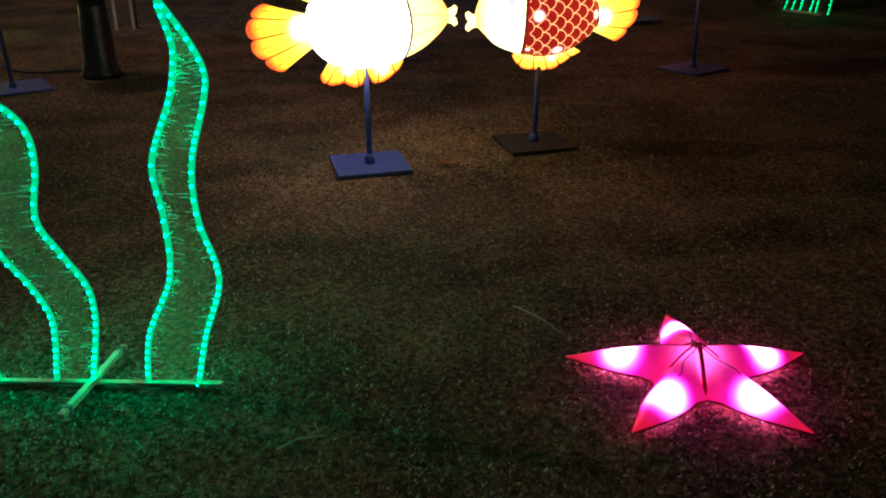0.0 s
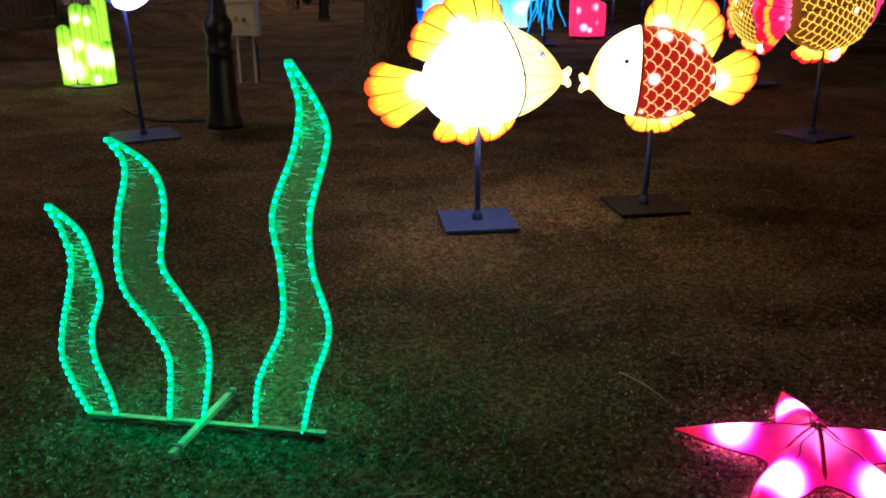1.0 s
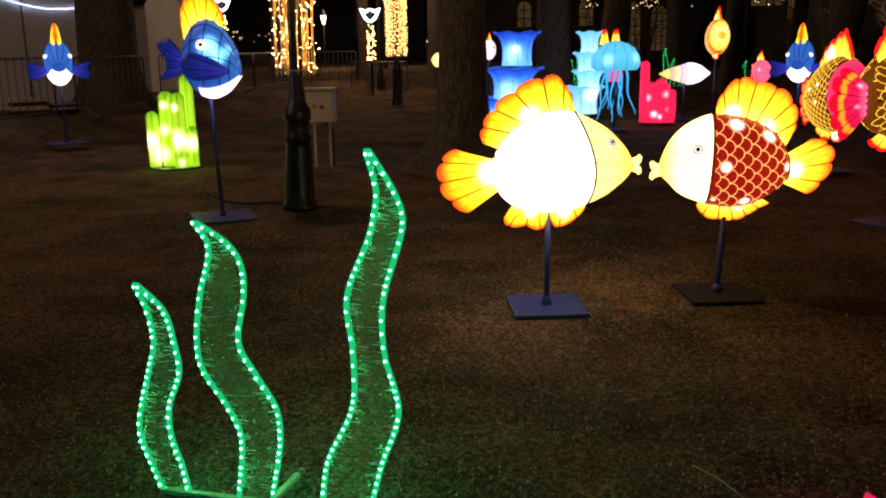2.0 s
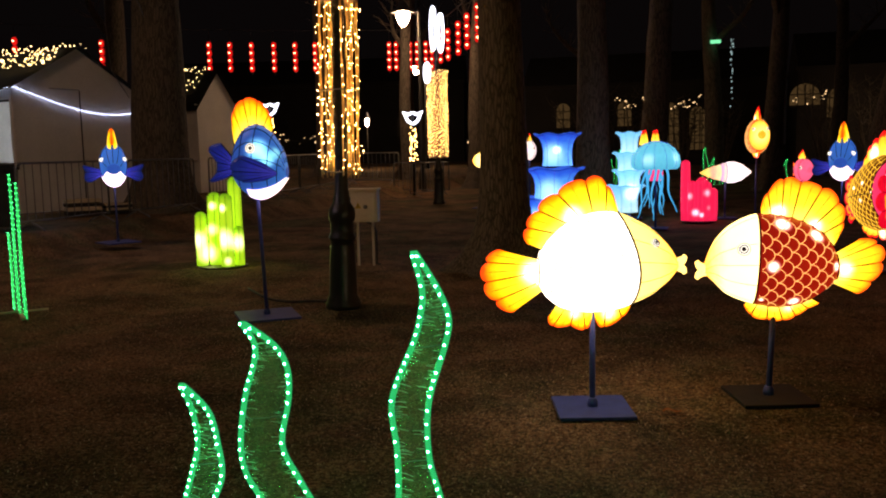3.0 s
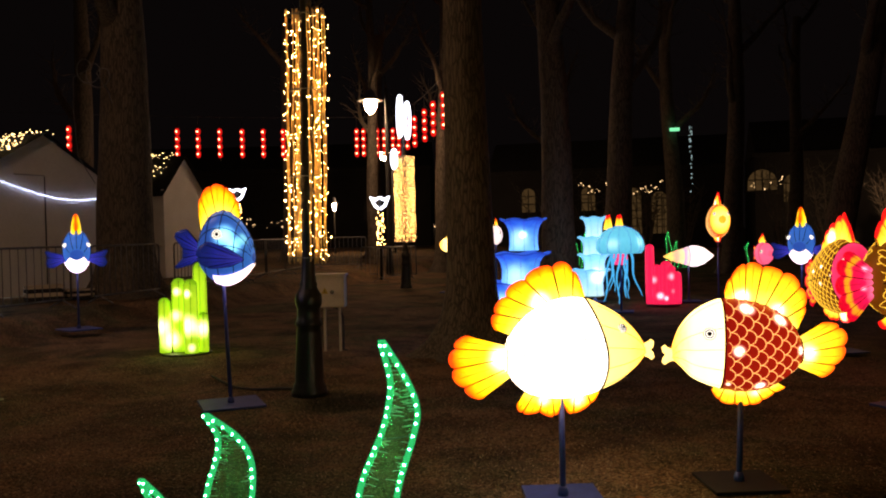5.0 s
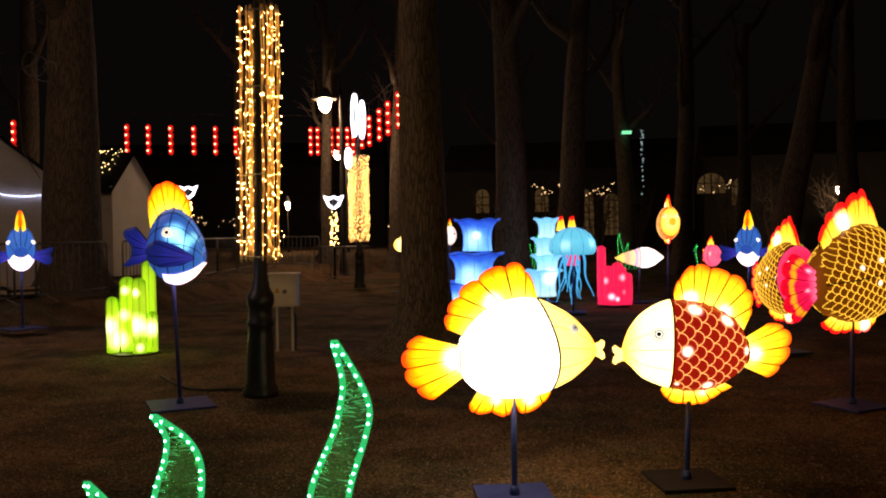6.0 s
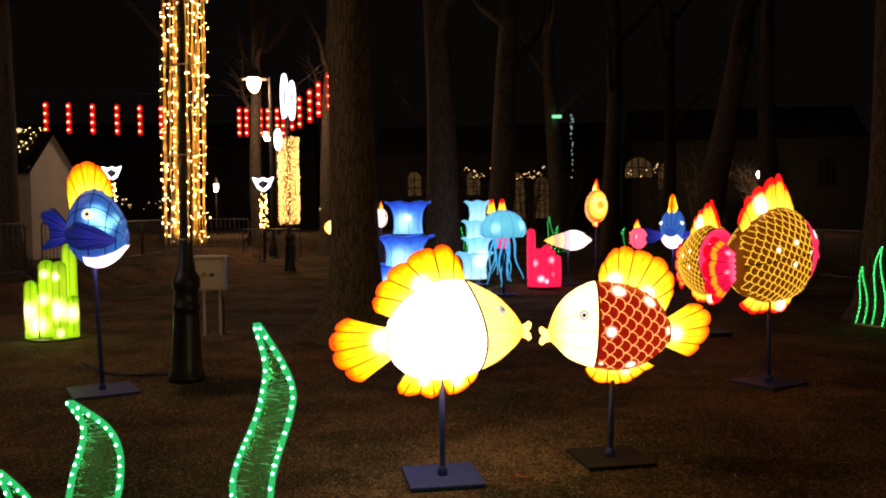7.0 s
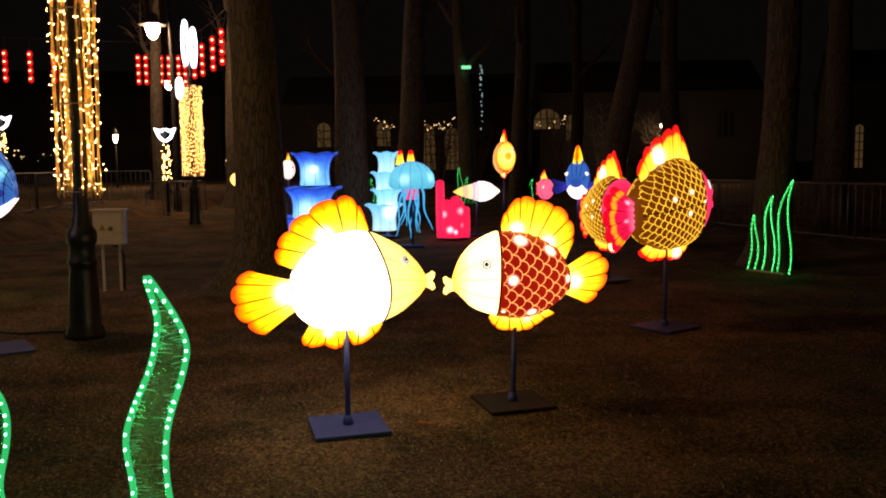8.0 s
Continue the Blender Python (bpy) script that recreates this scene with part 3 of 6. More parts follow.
def white_fish(m):
    """A round lantern fish about 1.3 m long on a pole; nose along its own +x."""
    ob = thing("fish_lantern", m, "glowing white and orange fish lantern on a steel stand", "lantern", "pair of kissing fish")
    stand(ob, 0.63, (0.0, 0.0), 0.235, 0.03)
    at = WHITE_FISH
    seam = lambda a: 0.195 - 0.04 * math.cos(a) + 0.07 * math.sin(a) ** 2
    before = set(ob.children)
    part("body", shell(at, lambda a: -0.37, seam), WHITE_SILK, ob, "glowing white silk body")
    part("head", shell(at, lambda a: seam(a) + 0.004, lambda a: 0.55), HEAD_SILK, ob, "warm yellow silk head")
    lips(ob, 0.55, 0.905, HEAD_SILK, 1.2)
    eyes(ob, at, 0.375, 1.065, 0.03)
    # fold shading of the head silk, laid on as thin amber lines
    for ang in (0.35, 1.0, 1.5, 2.0, 2.6):
        for s in (1, -1):
            part("seam_wire", stringer(at, s * ang, 0.235, 0.545, 0.0022), AMBER_FOLD, ob)
    part("seam_wire", hoop(at, seam, 0.0075), DARK_WIRE, ob)
    part("tail_wire", hoop(at, lambda a: -0.355, 0.006), DARK_WIRE, ob)
    for ang, sway, x1 in ((0.62, -0.1, 0.17), (0.95, -0.14, 0.1), (1.42, -0.2, 0.19), (1.62, -0.16, -0.1), (2.2, 0.1, 0.2)):
        for s in (1, -1):
            part("seam_wire", stringer(at, s * ang, -0.34, x1, 0.0042, 22, s * sway), DARK_WIRE, ob)
    add_fin(ob, "dorsal_fin", lambda s: on_top(at, -0.335 + 0.50 * s), edge([(-0.44, 1.06), (-0.45, 1.15), (-0.40, 1.25), (-0.315, 1.35), (-0.17, 1.445), (0.0, 1.495), (0.105, 1.43), (0.165, 1.26)]), 6, 0.035, FIN_FIRE, "", 0.13)
    add_fin(ob, "tail_fin", edge([(-0.345, 0.95), (-0.365, 0.87), (-0.33, 0.75)]), edge([(-0.63, 1.03), (-0.72, 0.94), (-0.73, 0.80), (-0.66, 0.67), (-0.54, 0.59)]), 4, 0.045, FIN_FIRE, "", 0.1)
    add_fin(ob, "belly_fin", lambda s: on_bottom(at, -0.24 + 0.235 * s), edge([(-0.30, 0.56), (-0.265, 0.50), (-0.15, 0.50), (-0.05, 0.475), (0.0, 0.55)]), 4, 0.035, FIN_FIRE, "", 0.12)
    add_fin(ob, "belly_fin", lambda s: on_bottom(at, 0.0 + 0.245 * s), edge([(0.01, 0.56), (0.05, 0.495), (0.13, 0.515), (0.215, 0.58), (0.26, 0.665)]), 3, 0.035, FIN_FIRE, "", 0.06)
    for c in set(ob.children) - before:
        c.matrix_basis = Matrix.Translation((0.003, 0, 0.058)) @ Matrix.Scale(0.955, 4)
    return ob


def red_fish(m):
    ob = thing("fish_lantern", m, "red scaled fish lantern with yellow head on a steel stand", "lantern", "pair of kissing fish")
    stand(ob, 0.6, (-0.02, 0.0), 0.235, 0.2, RUSTED, "dark rusted steel plate")
    at = RED_FISH_BODY
    seam = lambda a: 0.118 - 0.01 * math.cos(a)
    before = set(ob.children)
    part("body", shell(at, lambda a: -0.425, seam), RED_BODY, ob, "deep red silk body")
    part("head", shell(at, lambda a: seam(a) + 0.004, lambda a: 0.45), HEAD_SILK_B, ob, "warm yellow silk head")
    lips(ob, 0.455, 0.815, HEAD_SILK, 1.25)
    eyes(ob, at, 0.215, 0.984, 0.042)
    # amber lines in place of shaded folds on this head too
    for ang in (0.35, 1.15, 1.62, 2.1, 2.7):
        for s in (1, -1):
            part("seam_wire", stringer(at, s * ang, 0.125, 0.445, 0.0018), AMBER_FOLD, ob)
    part("seam_wire", hoop(at, seam, 0.0065), DARK_WIRE, ob)
    part("tail_wire", hoop(at, lambda a: -0.41, 0.006), DARK_WIRE, ob)
    for s in (1, -1):
        part("scale_net", scale_net(at, -0.41, 0.108, 0.098, 0.0028, -0.12, s), NET_ORANGE, ob, "orange cord scales")
    add_fin(ob, "dorsal_fin", lambda s: on_top(at, 0.085 - 0.475 * s), edge([(0.085, 1.25), (0.05, 1.35), (-0.04, 1.45), (-0.13, 1.455), (-0.25, 1.42), (-0.37, 1.37), (-0.45, 1.26), (-0.46, 1.14), (-0.42, 1.04)]), 7, 0.035, FIN_FIRE_B, "", 0.09)
    add_fin(ob, "tail_fin", edge([(-0.385, 0.93), (-0.41, 0.83), (-0.385, 0.735)]), edge([(-0.57, 1.045), (-0.69, 1.01), (-0.725, 0.88), (-0.66, 0.74), (-0.565, 0.65)]), 4, 0.045, FIN_FIRE_B, "", 0.1)
    add_fin(ob, "belly_fin", lambda s: on_bottom(at, 0.165 - 0.42 * s), edge([(0.185, 0.57), (0.12, 0.485), (-0.02, 0.46), (-0.13, 0.475), (-0.23, 0.54), (-0.32, 0.59)]), 6, 0.035, FIN_FIRE_B, "", 0.1)
    for c in set(ob.children) - before:
        c.matrix_basis = Matrix.Translation((-0.005, 0, 0.083)) @ Matrix.Scale(0.932, 4)
    return ob


white_fish(pose(-0.71, 5.5, 0, 0, 0, 15))
red_fish(pose(0.372, 6.02, 0, 0, 0, 180 + 6))


def carp(m, label, skin, face, net, crest, size=1.0, lift=1.25, tail=None):
    """A tall disc-shaped fish with net scales, a flat face, a flame crest and a scalloped tail."""
    ob = thing("carp_lantern", m, label, "lantern", "disc-shaped scaled fish")
    stand(ob, lift - 0.44 * size, (0.0, 0.0), 0.25, 0.1)
    at = CARP
    put = Matrix.Translation((-0.015, 0, lift)) @ Matrix.Rotation(math.radians(-3), 4, "Y") @ Matrix.Scale(size, 4)
    before = set(ob.children)
    seam = lambda a: 0.335 + 0.03 * math.cos(2 * a)
    part("body", shell(at, lambda a: -0.49, seam), skin, ob, "dark silk body")
    part("head", shell(at, lambda a: seam(a) + 0.004, lambda a: 0.6), face, ob, "glowing silk face")
    for s in (1, -1):
        part("scale_net", scale_net(at, -0.48, 0.325, 0.094, 0.0042, 0.3, s), net, ob, "glowing cord scales")
        part("seam_wire", stringer(at, s * (math.pi / 2 + 0.02), -0.48, 0.33, 0.007), DARK_WIRE, ob)
    part("seam_wire", hoop(at, seam, 0.006), DARK_WIRE, ob)
    lips(ob, 0.61, 0.0, face, 2.2)
    eyes(ob, at, 0.47, 0.17, 0.05)
    add_fin(ob, "dorsal_fin", lambda s: on_top(at, -0.36 + 0.72 * s), edge([(-0.40, 0.36), (-0.33, 0.50), (-0.25, 0.61), (-0.12, 0.69), (0.03, 0.76), (0.17, 0.82), (0.27, 0.72), (0.38, 0.42)]), 6, 0.045, crest, "yellow and red flame crest", 0.2)
    add_fin(ob, "tail_fin", edge([(-0.46, 0.04), (-0.48, -0.08), (-0.46, -0.2)]), edge([(-0.7, 0.25), (-0.84, 0.16), (-0.89, -0.08), (-0.84, -0.32), (-0.7, -0.45)]), 5, 0.05, tail or PINK_TAIL, "tail with orange scalloped hem", 0.16, None, DARK_WIRE)
    add_fin(ob, "belly_fin", lambda s: on_bottom(at, -0.3 + 0.27 * s), edge([(-0.43, -0.47), (-0.33, -0.56), (-0.17, -0.6), (-0.02, -0.58)]), 3, 0.04, crest, "", 0.2)
    add_fin(ob, "belly_fin", lambda s: on_bottom(at, 0.0 + 0.3 * s), edge([(0.0, -0.6), (0.11, -0.62), (0.24, -0.58), (0.32, -0.44)]), 3, 0.04, crest, "", 0.2)
    for c in set(ob.children) - before:
        c.matrix_basis = put
    return ob


RED_SCALES = fabric("red_scale_silk", [(0, (0.7, 0.03, 0.006)), (1, (0.75, 0.05, 0.008))], 1.0, "v", weave=0.3)
SUN_FACE = fabric("sun_yellow_face_silk", [(0, (1.0, 0.3, 0.02)), (0.4, (1.0, 0.55, 0.06)), (1, (1, 0.7, 0.2))], 1.7, "v", weave=0.15)
carp(pose(2.06, 8.72, 0, 0, 0, 33), "large gold-scaled carp lantern with pink tail on a stand", GOLD_BODY, PINK_SILK, NET_GOLD, CREST, 0.94)
carp(pose(2.1, 12.3, 0, 0, 0, -70), "gold-scaled carp lantern showing its deep pink face", GOLD_BODY, PINK_SILK, NET_GOLD, CREST, 1.0, 1.0)
carp(pose(1.0, 20.2, 0, 0, 0, -80), "red-scaled fish lantern with a yellow face high on a pole", RED_SCALES, SUN_FACE, NET_ORANGE, CREST, 0.78, 1.8, CREST)


def reef_fish(m, label):
    """A plump blue reef-fish lantern with a white chin, navy fins and an orange crest."""
    ob = thing("reef_fish_lantern", m, label, "lantern", "blue reef fish")
    stand(ob, 1.28, (-0.045, 0.0), 0.3, 0.4)
    at = REEF
    part("body", shell(at, lambda a: -0.27, lambda a: 0.268), BLUE_SILK, ob, "bright blue silk body")
    bm = bmesh.new()
    grid = []
    for i in range(13):
        x = -0.11 + 0.385 * i / 12
        w, c, h = at(min(x, 0.262))
        row = []
        for j in range(17):
            a = math.pi + (j / 16 - 0.5) * (1.35 - 0.15 * i / 12)
            drop = 0.035 * math.sin(math.pi * (0.1 + 0.85 * i / 12)) * (1 - abs(j / 8 - 1) ** 2)
            row.append(Vector((x, math.sin(a) * w * 1.05, c + math.cos(a) * h * 1.03 - drop)))
        grid.append(row)
    sheet(bm, grid)
    bmesh.ops.solidify(bm, geom=bm.faces[:], thickness=0.015)
    part("belly", bm, BELLY_SILK, ob, "white glowing chin and belly")
    for x in (-0.16, -0.03, 0.12, 0.21):
        part("hoop_wire", hoop(at, lambda a: x + 0.03 * math.cos(a), 0.005), DARK_WIRE, ob)
    for ang in (0.0, 0.55, 1.05, 1.55, -0.55, -1.05, -1.55):
        part("seam_wire", stringer(at, ang, -0.26, 0.262, 0.0045), DARK_WIRE, ob)
    eyes(ob, at, -0.035, 1.71, 0.052)
    add_fin(ob, "dorsal_fin", lambda s: on_top(at, -0.25 + 0.38 * s), edge([(-0.275, 1.93), (-0.265, 2.07), (-0.19, 2.18), (-0.08, 2.215), (0.04, 2.16), (0.125, 2.03), (0.145, 1.9)]), 5, 0.045, CREST_FIRE, "orange crest", 0.05)
    add_fin(ob, "tail_fin", edge([(-0.235, 1.56), (-0.25, 1.53), (-0.235, 1.49)]), edge([(-0.4, 1.78), (-0.53, 1.72), (-0.455, 1.58), (-0.46, 1.48), (-0.53, 1.38), (-0.37, 1.41)]), 5, 0.03, NAVY_SILK, "navy tail", 0.04, None, DARK_WIRE)
    w, c, h = at(0.02)
    for sign in (1, -1):
        m2 = Matrix.Translation((0.2, sign * (0.19 if sign < 0 else w + 0.03), 0)) @ Matrix.Rotation(sign * -0.28 if sign < 0 else 0.75, 4, "Z") @ Matrix.Translation((-0.2, 0, 0))
        add_fin(ob, "side_fin", edge([(0.2, 1.475), (0.21, 1.46), (0.2, 1.445)]), edge([(0.05, 1.585), (-0.15, 1.645), (-0.235, 1.54), (-0.22, 1.45), (-0.12, 1.38), (0.06, 1.385)]), 4, 0.025, NAVY_SILK, "navy side fin", 0.05, m2, DARK_WIRE)
    return ob


reef_fish(pose(-4.325, 7.9, 0.0, 0, 0, 14), "blue fish lantern with orange crest on a steel stand")


def front_reef_fish(m, label):
    """The same kind of fish made to be met head-on: fins spread to both sides."""
    ob = thing("reef_fish_lantern", m, label, "lantern", "blue reef fish")
    stand(ob, 1.05, (0.0, 0.0), 0.3, 0.4)
    at = outline([(-0.3, 1.62, 1.3), (-0.2, 1.72, 1.16), (0.0, 1.78, 1.06), (0.15, 1.72, 1.08), (0.27, 1.55, 1.17), (0.31, 1.42, 1.26)], 0.46, 0.5)
    part("body", shell(at, lambda a: -0.3, lambda a: 0.31), BLUE_FRONT, ob, "bright blue silk body")
    bm = bmesh.new()
    sheet(bm, [[around(at, 0.02 + 0.285 * i / 10, math.pi + (j / 16 - 0.5) * 2.1, 1.04) - Vector((0, 0, 0.05 * math.sin(math.pi * i / 10))) for j in range(17)] for i in range(11)])
    bmesh.ops.solidify(bm, geom=bm.faces[:], thickness=0.015)
    part("belly", bm, BELLY_SILK, ob, "white glowing chin and belly")
    for ang in (0.0, 0.5, -0.5, 1.2, -1.2, math.pi):
        part("seam_wire", stringer(at, ang, -0.29, 0.305, 0.0055), DARK_WIRE, ob)
    part("hoop_wire", hoop(at, lambda a: 0.1, 0.005), DARK_WIRE, ob)
    for sign in (1, -1):
        part("cheek", rake(ball(bmesh.new(), (0, 0, 0), 0.05, 2, (0.5, 1, 0.8)), Matrix.Translation(on_flank(at, 0.2, 1.5, sign, 0.98))), EYE_WHITE, ob, "round white eye")
    add_fin(ob, "dorsal_fin", lambda s: on_top(at, -0.12 + 0.3 * s), edge([(-0.2, 1.9), (-0.1, 2.0), (0.03, 2.06), (0.14, 1.95), (0.19, 1.78)]), 3, 0.085, CREST_FIRE, "orange crest", 0.05)
    add_fin(ob, "tail_fin", edge([(-0.28, 1.5), (-0.28, 1.4), (-0.28, 1.3)]), edge([(-0.55, 1.62), (-0.6, 1.5), (-0.55, 1.4), (-0.6, 1.3), (-0.53, 1.2)]), 4, 0.035, NAVY_SILK, "navy tail", 0.05, Matrix.Translation((-0.28, 0, 0)) @ Matrix.Rotation(0.9, 4, "Z") @ Matrix.Translation((0.28, 0, 0)), DARK_WIRE)
    for sign in (1, -1):
        side = Matrix.Translation((0.05, sign * 0.2, 1.27)) @ Matrix.Rotation(sign * 1.25, 4, "Z")
        add_fin(ob, "side_fin", edge([(0.0, 0.05), (0.02, 0.0), (0.0, -0.05)]), edge([(0.22, 0.12), (0.33, 0.14), (0.29, 0.02), (0.31, -0.12), (0.2, -0.17)]), 4, 0.03, NAVY_SILK, "blue side fin", 0.06, side, DARK_WIRE)
    return ob


BLUE_FRONT = fabric("blue_face_silk", [(0, (0.02, 0.09, 0.5)), (0.6, (0.03, 0.17, 0.75)), (1, (0.03, 0.15, 0.6))], 0.75, "v", hot=(0.2, 0.75, 1.0))
front_fish = front_reef_fish(pose(-10.22, 13.2, 0.1, 0, 0, -52), "blue fish lantern with spread fins near the market stall")
copy_thing(front_fish, pose(2.3, 17.05, -0.06, 0, 0, -105))["label"] = "blue fish lantern with white chin facing the path"


def small_fish(m, body, fin, label, height, size, name="small_fish_lantern"):
    ob = thing(name, m, label, "lantern")
    stand(ob, height, (0, 0), 0.25)
    c = height + size * 0.35
    at = outline([(x * size, c + t * size, c - t * size) for x, t in ((-0.5, 0.08), (-0.42, 0.22), (-0.25, 0.36), (0.0, 0.42), (0.22, 0.37), (0.4, 0.25), (0.5, 0.1))], size * 0.55)
    part("body", shell(at, lambda a: -0.5 * size, lambda a: 0.5 * size, 16, 24), body, ob)
    for x in (-0.2, 0.15):
        part("hoop_wire", hoop(at, lambda a: x * size, 0.006, 24), DARK_WIRE, ob)
    eyes(ob, at, 0.28 * size, c + 0.08 * size, 0.06 * size)
    add_fin(ob, "dorsal_fin", lambda s: on_top(at, (-0.3 + 0.5 * s) * size), lambda s: on_top(at, (-0.3 + 0.35 * s) * size) + Vector((-0.1, 0, 0.14 + 0.2 * s)) * size, 3, 0.03, CREST)
    add_fin(ob, "tail_fin", lambda s: (-0.48 * size, 0, c + 0.1 * size * (1 - 2 * s)), lambda s: (-0.8 * size, 0, c + 0.3 * size * (1 - 2 * s)), 3, 0.03, fin)
    return ob


PINK_FISH = fabric("rose_silk", [(0, (0.9, 0.1, 0.2)), (1, (0.95, 0.12, 0.25))], 1.1, "v", weave=0.3)
small_fish(pose(1.95, 20.1, 0, 0, 0, -70), PINK_FISH, CREST, "small pink fish lantern with a flame crest", 0.85, 0.6)
small_fish(pose(-6.02, 23.4, 0, 0, 0, 180), HEAD_SILK_B, FIN_FIRE_B, "small yellow fish lantern near the tree", 1.15, 0.5)
small_fish(pose(-3.98, 19.9, 0, 0, 0, -90), BELLY_SILK, CREST, "pale small fish lantern with orange crest", 1.4, 0.55)


# ---------------------------------------------------------------- starfish
STAR_R = 0.46
STAR_BULBS = []
for r, gain, tint in ((0.165, 0.35, (0.75, 0.0, 0.62)), (0.115, 20.0, (1.0, 0.22, 0.42))):
    for k in range(5):
        a = math.radians(90 + 72 * k)
        STAR_BULBS.append((0.26 * math.cos(a), 0.26 * math.sin(a), 0.065, r, gain, tint))
STAR_BULBS.append((0.01, -0.02, 0.13, 0.16, 1.3, (1.0, 0.14, 0.55)))
STAR_SILK = fabric("magenta_star_silk", [(0.0, (0.8, 0.012, 0.16)), (0.3, (0.72, 0.006, 0.14)), (0.6, (0.78, 0.005, 0.14)), (0.78, (0.85, 0.006, 0.06)), (1.0, (0.8, 0.008, 0.035))], 0.62, "v", STAR_BULBS, weave=0.7)
STAR_PIPING = surface("dark_red_piping", (0.25, 0.01, 0.025), (0.5, 0.025, 0.06), 20, 0.7)


def starfish(m):
    ob = thing("starfish_lantern", m, "glowing pink five-armed starfish lantern on the ground", "lantern")
    n_r, n_a = 14, 14

    def arm_point(k, r, s):
        """r along the arm from the middle, s across it (-1..1)."""
        bend = 0.05 * math.sin(k * 2.3) * (r / STAR_R) ** 2
        mid = math.radians(90 + 72 * k) + bend
        half = (0.165 * math.tan(math.radians(36)) * min(1, r / 0.135)) if r < 0.135 else 0.098 + 0.02 * math.sin((r - 0.135) * 9) - (0.1 * ((r - 0.135) / (STAR_R - 0.135)) ** 1.15)
        half = max(half * 0.84, 0.005)
        if r < 0.16:
            half = r * math.tan(math.radians(36))
            half = min(half, 0.112)
        top = 0.115 * (1 - (r / STAR_R) ** 1.2) + 0.03
        z = 0.028 + (top - 0.028) * (1 - abs(s) ** 2.2)
        return Vector((r * math.cos(mid) - s * half * math.sin(mid), r * math.sin(mid) + s * half * math.cos(mid), z))
    for k in range(5):
        bm = bmesh.new()
        sheet(bm, [[arm_point(k, 0.003 + (STAR_R - 0.003) * i / n_r, j / n_a * 2 - 1) for j in range(n_a + 1)] for i in range(n_r + 1)])
        arm = part("arm", bm, STAR_SILK, ob)
        for s in (1, -1):
            part("piping", tube(bmesh.new(), [arm_point(k, 0.14 + (STAR_R - 0.14) * i / 9, s) for i in range(10)], 0.004, 6), STAR_PIPING, arm)
        c = math.radians(126 + 72 * k)
        part("seam", tube(bmesh.new(), [(r * math.cos(c), r * math.sin(c), 0.02 + 0.132 * (1 - (r / 0.145) ** 1.6)) for r in [0.145 * i / 6 for i in range(7)]], 0.009 if k == 2 else 0.004, 6), STAR_PIPING, arm, "dark red seam cord")
        mid = math.radians(90 + 72 * k)
        part("ridge_cord", tube(bmesh.new(), [arm_point(k, 0.02 + 0.16 * i / 6, 0.12 * math.sin(i + k)) + Vector((0, 0, 0.002)) for i in range(7)], 0.0022, 5), STAR_PIPING, arm)
    bm = bmesh.new()
    rng = random.Random(4)
    for q in range(3):
        a0 = rng.uniform(0, 6)
        tube(bm, [(0.035 * math.cos(a0 + i * 0.9) * (0.6 + 0.1 * q), 0.03 * math.sin(a0 + i * 0.9), 0.146 + 0.006 * q) for i in range(7)], 0.002, 5)
    part("tie_wire", bm, STAR_PIPING, ob, "knotted tie wire")
    return ob


starfish(pose(0.778, 2.882, 0, 0, 0, 1.5))


# ---------------------------------------------------------------- rope-light seaweed
LED_MESH = {}


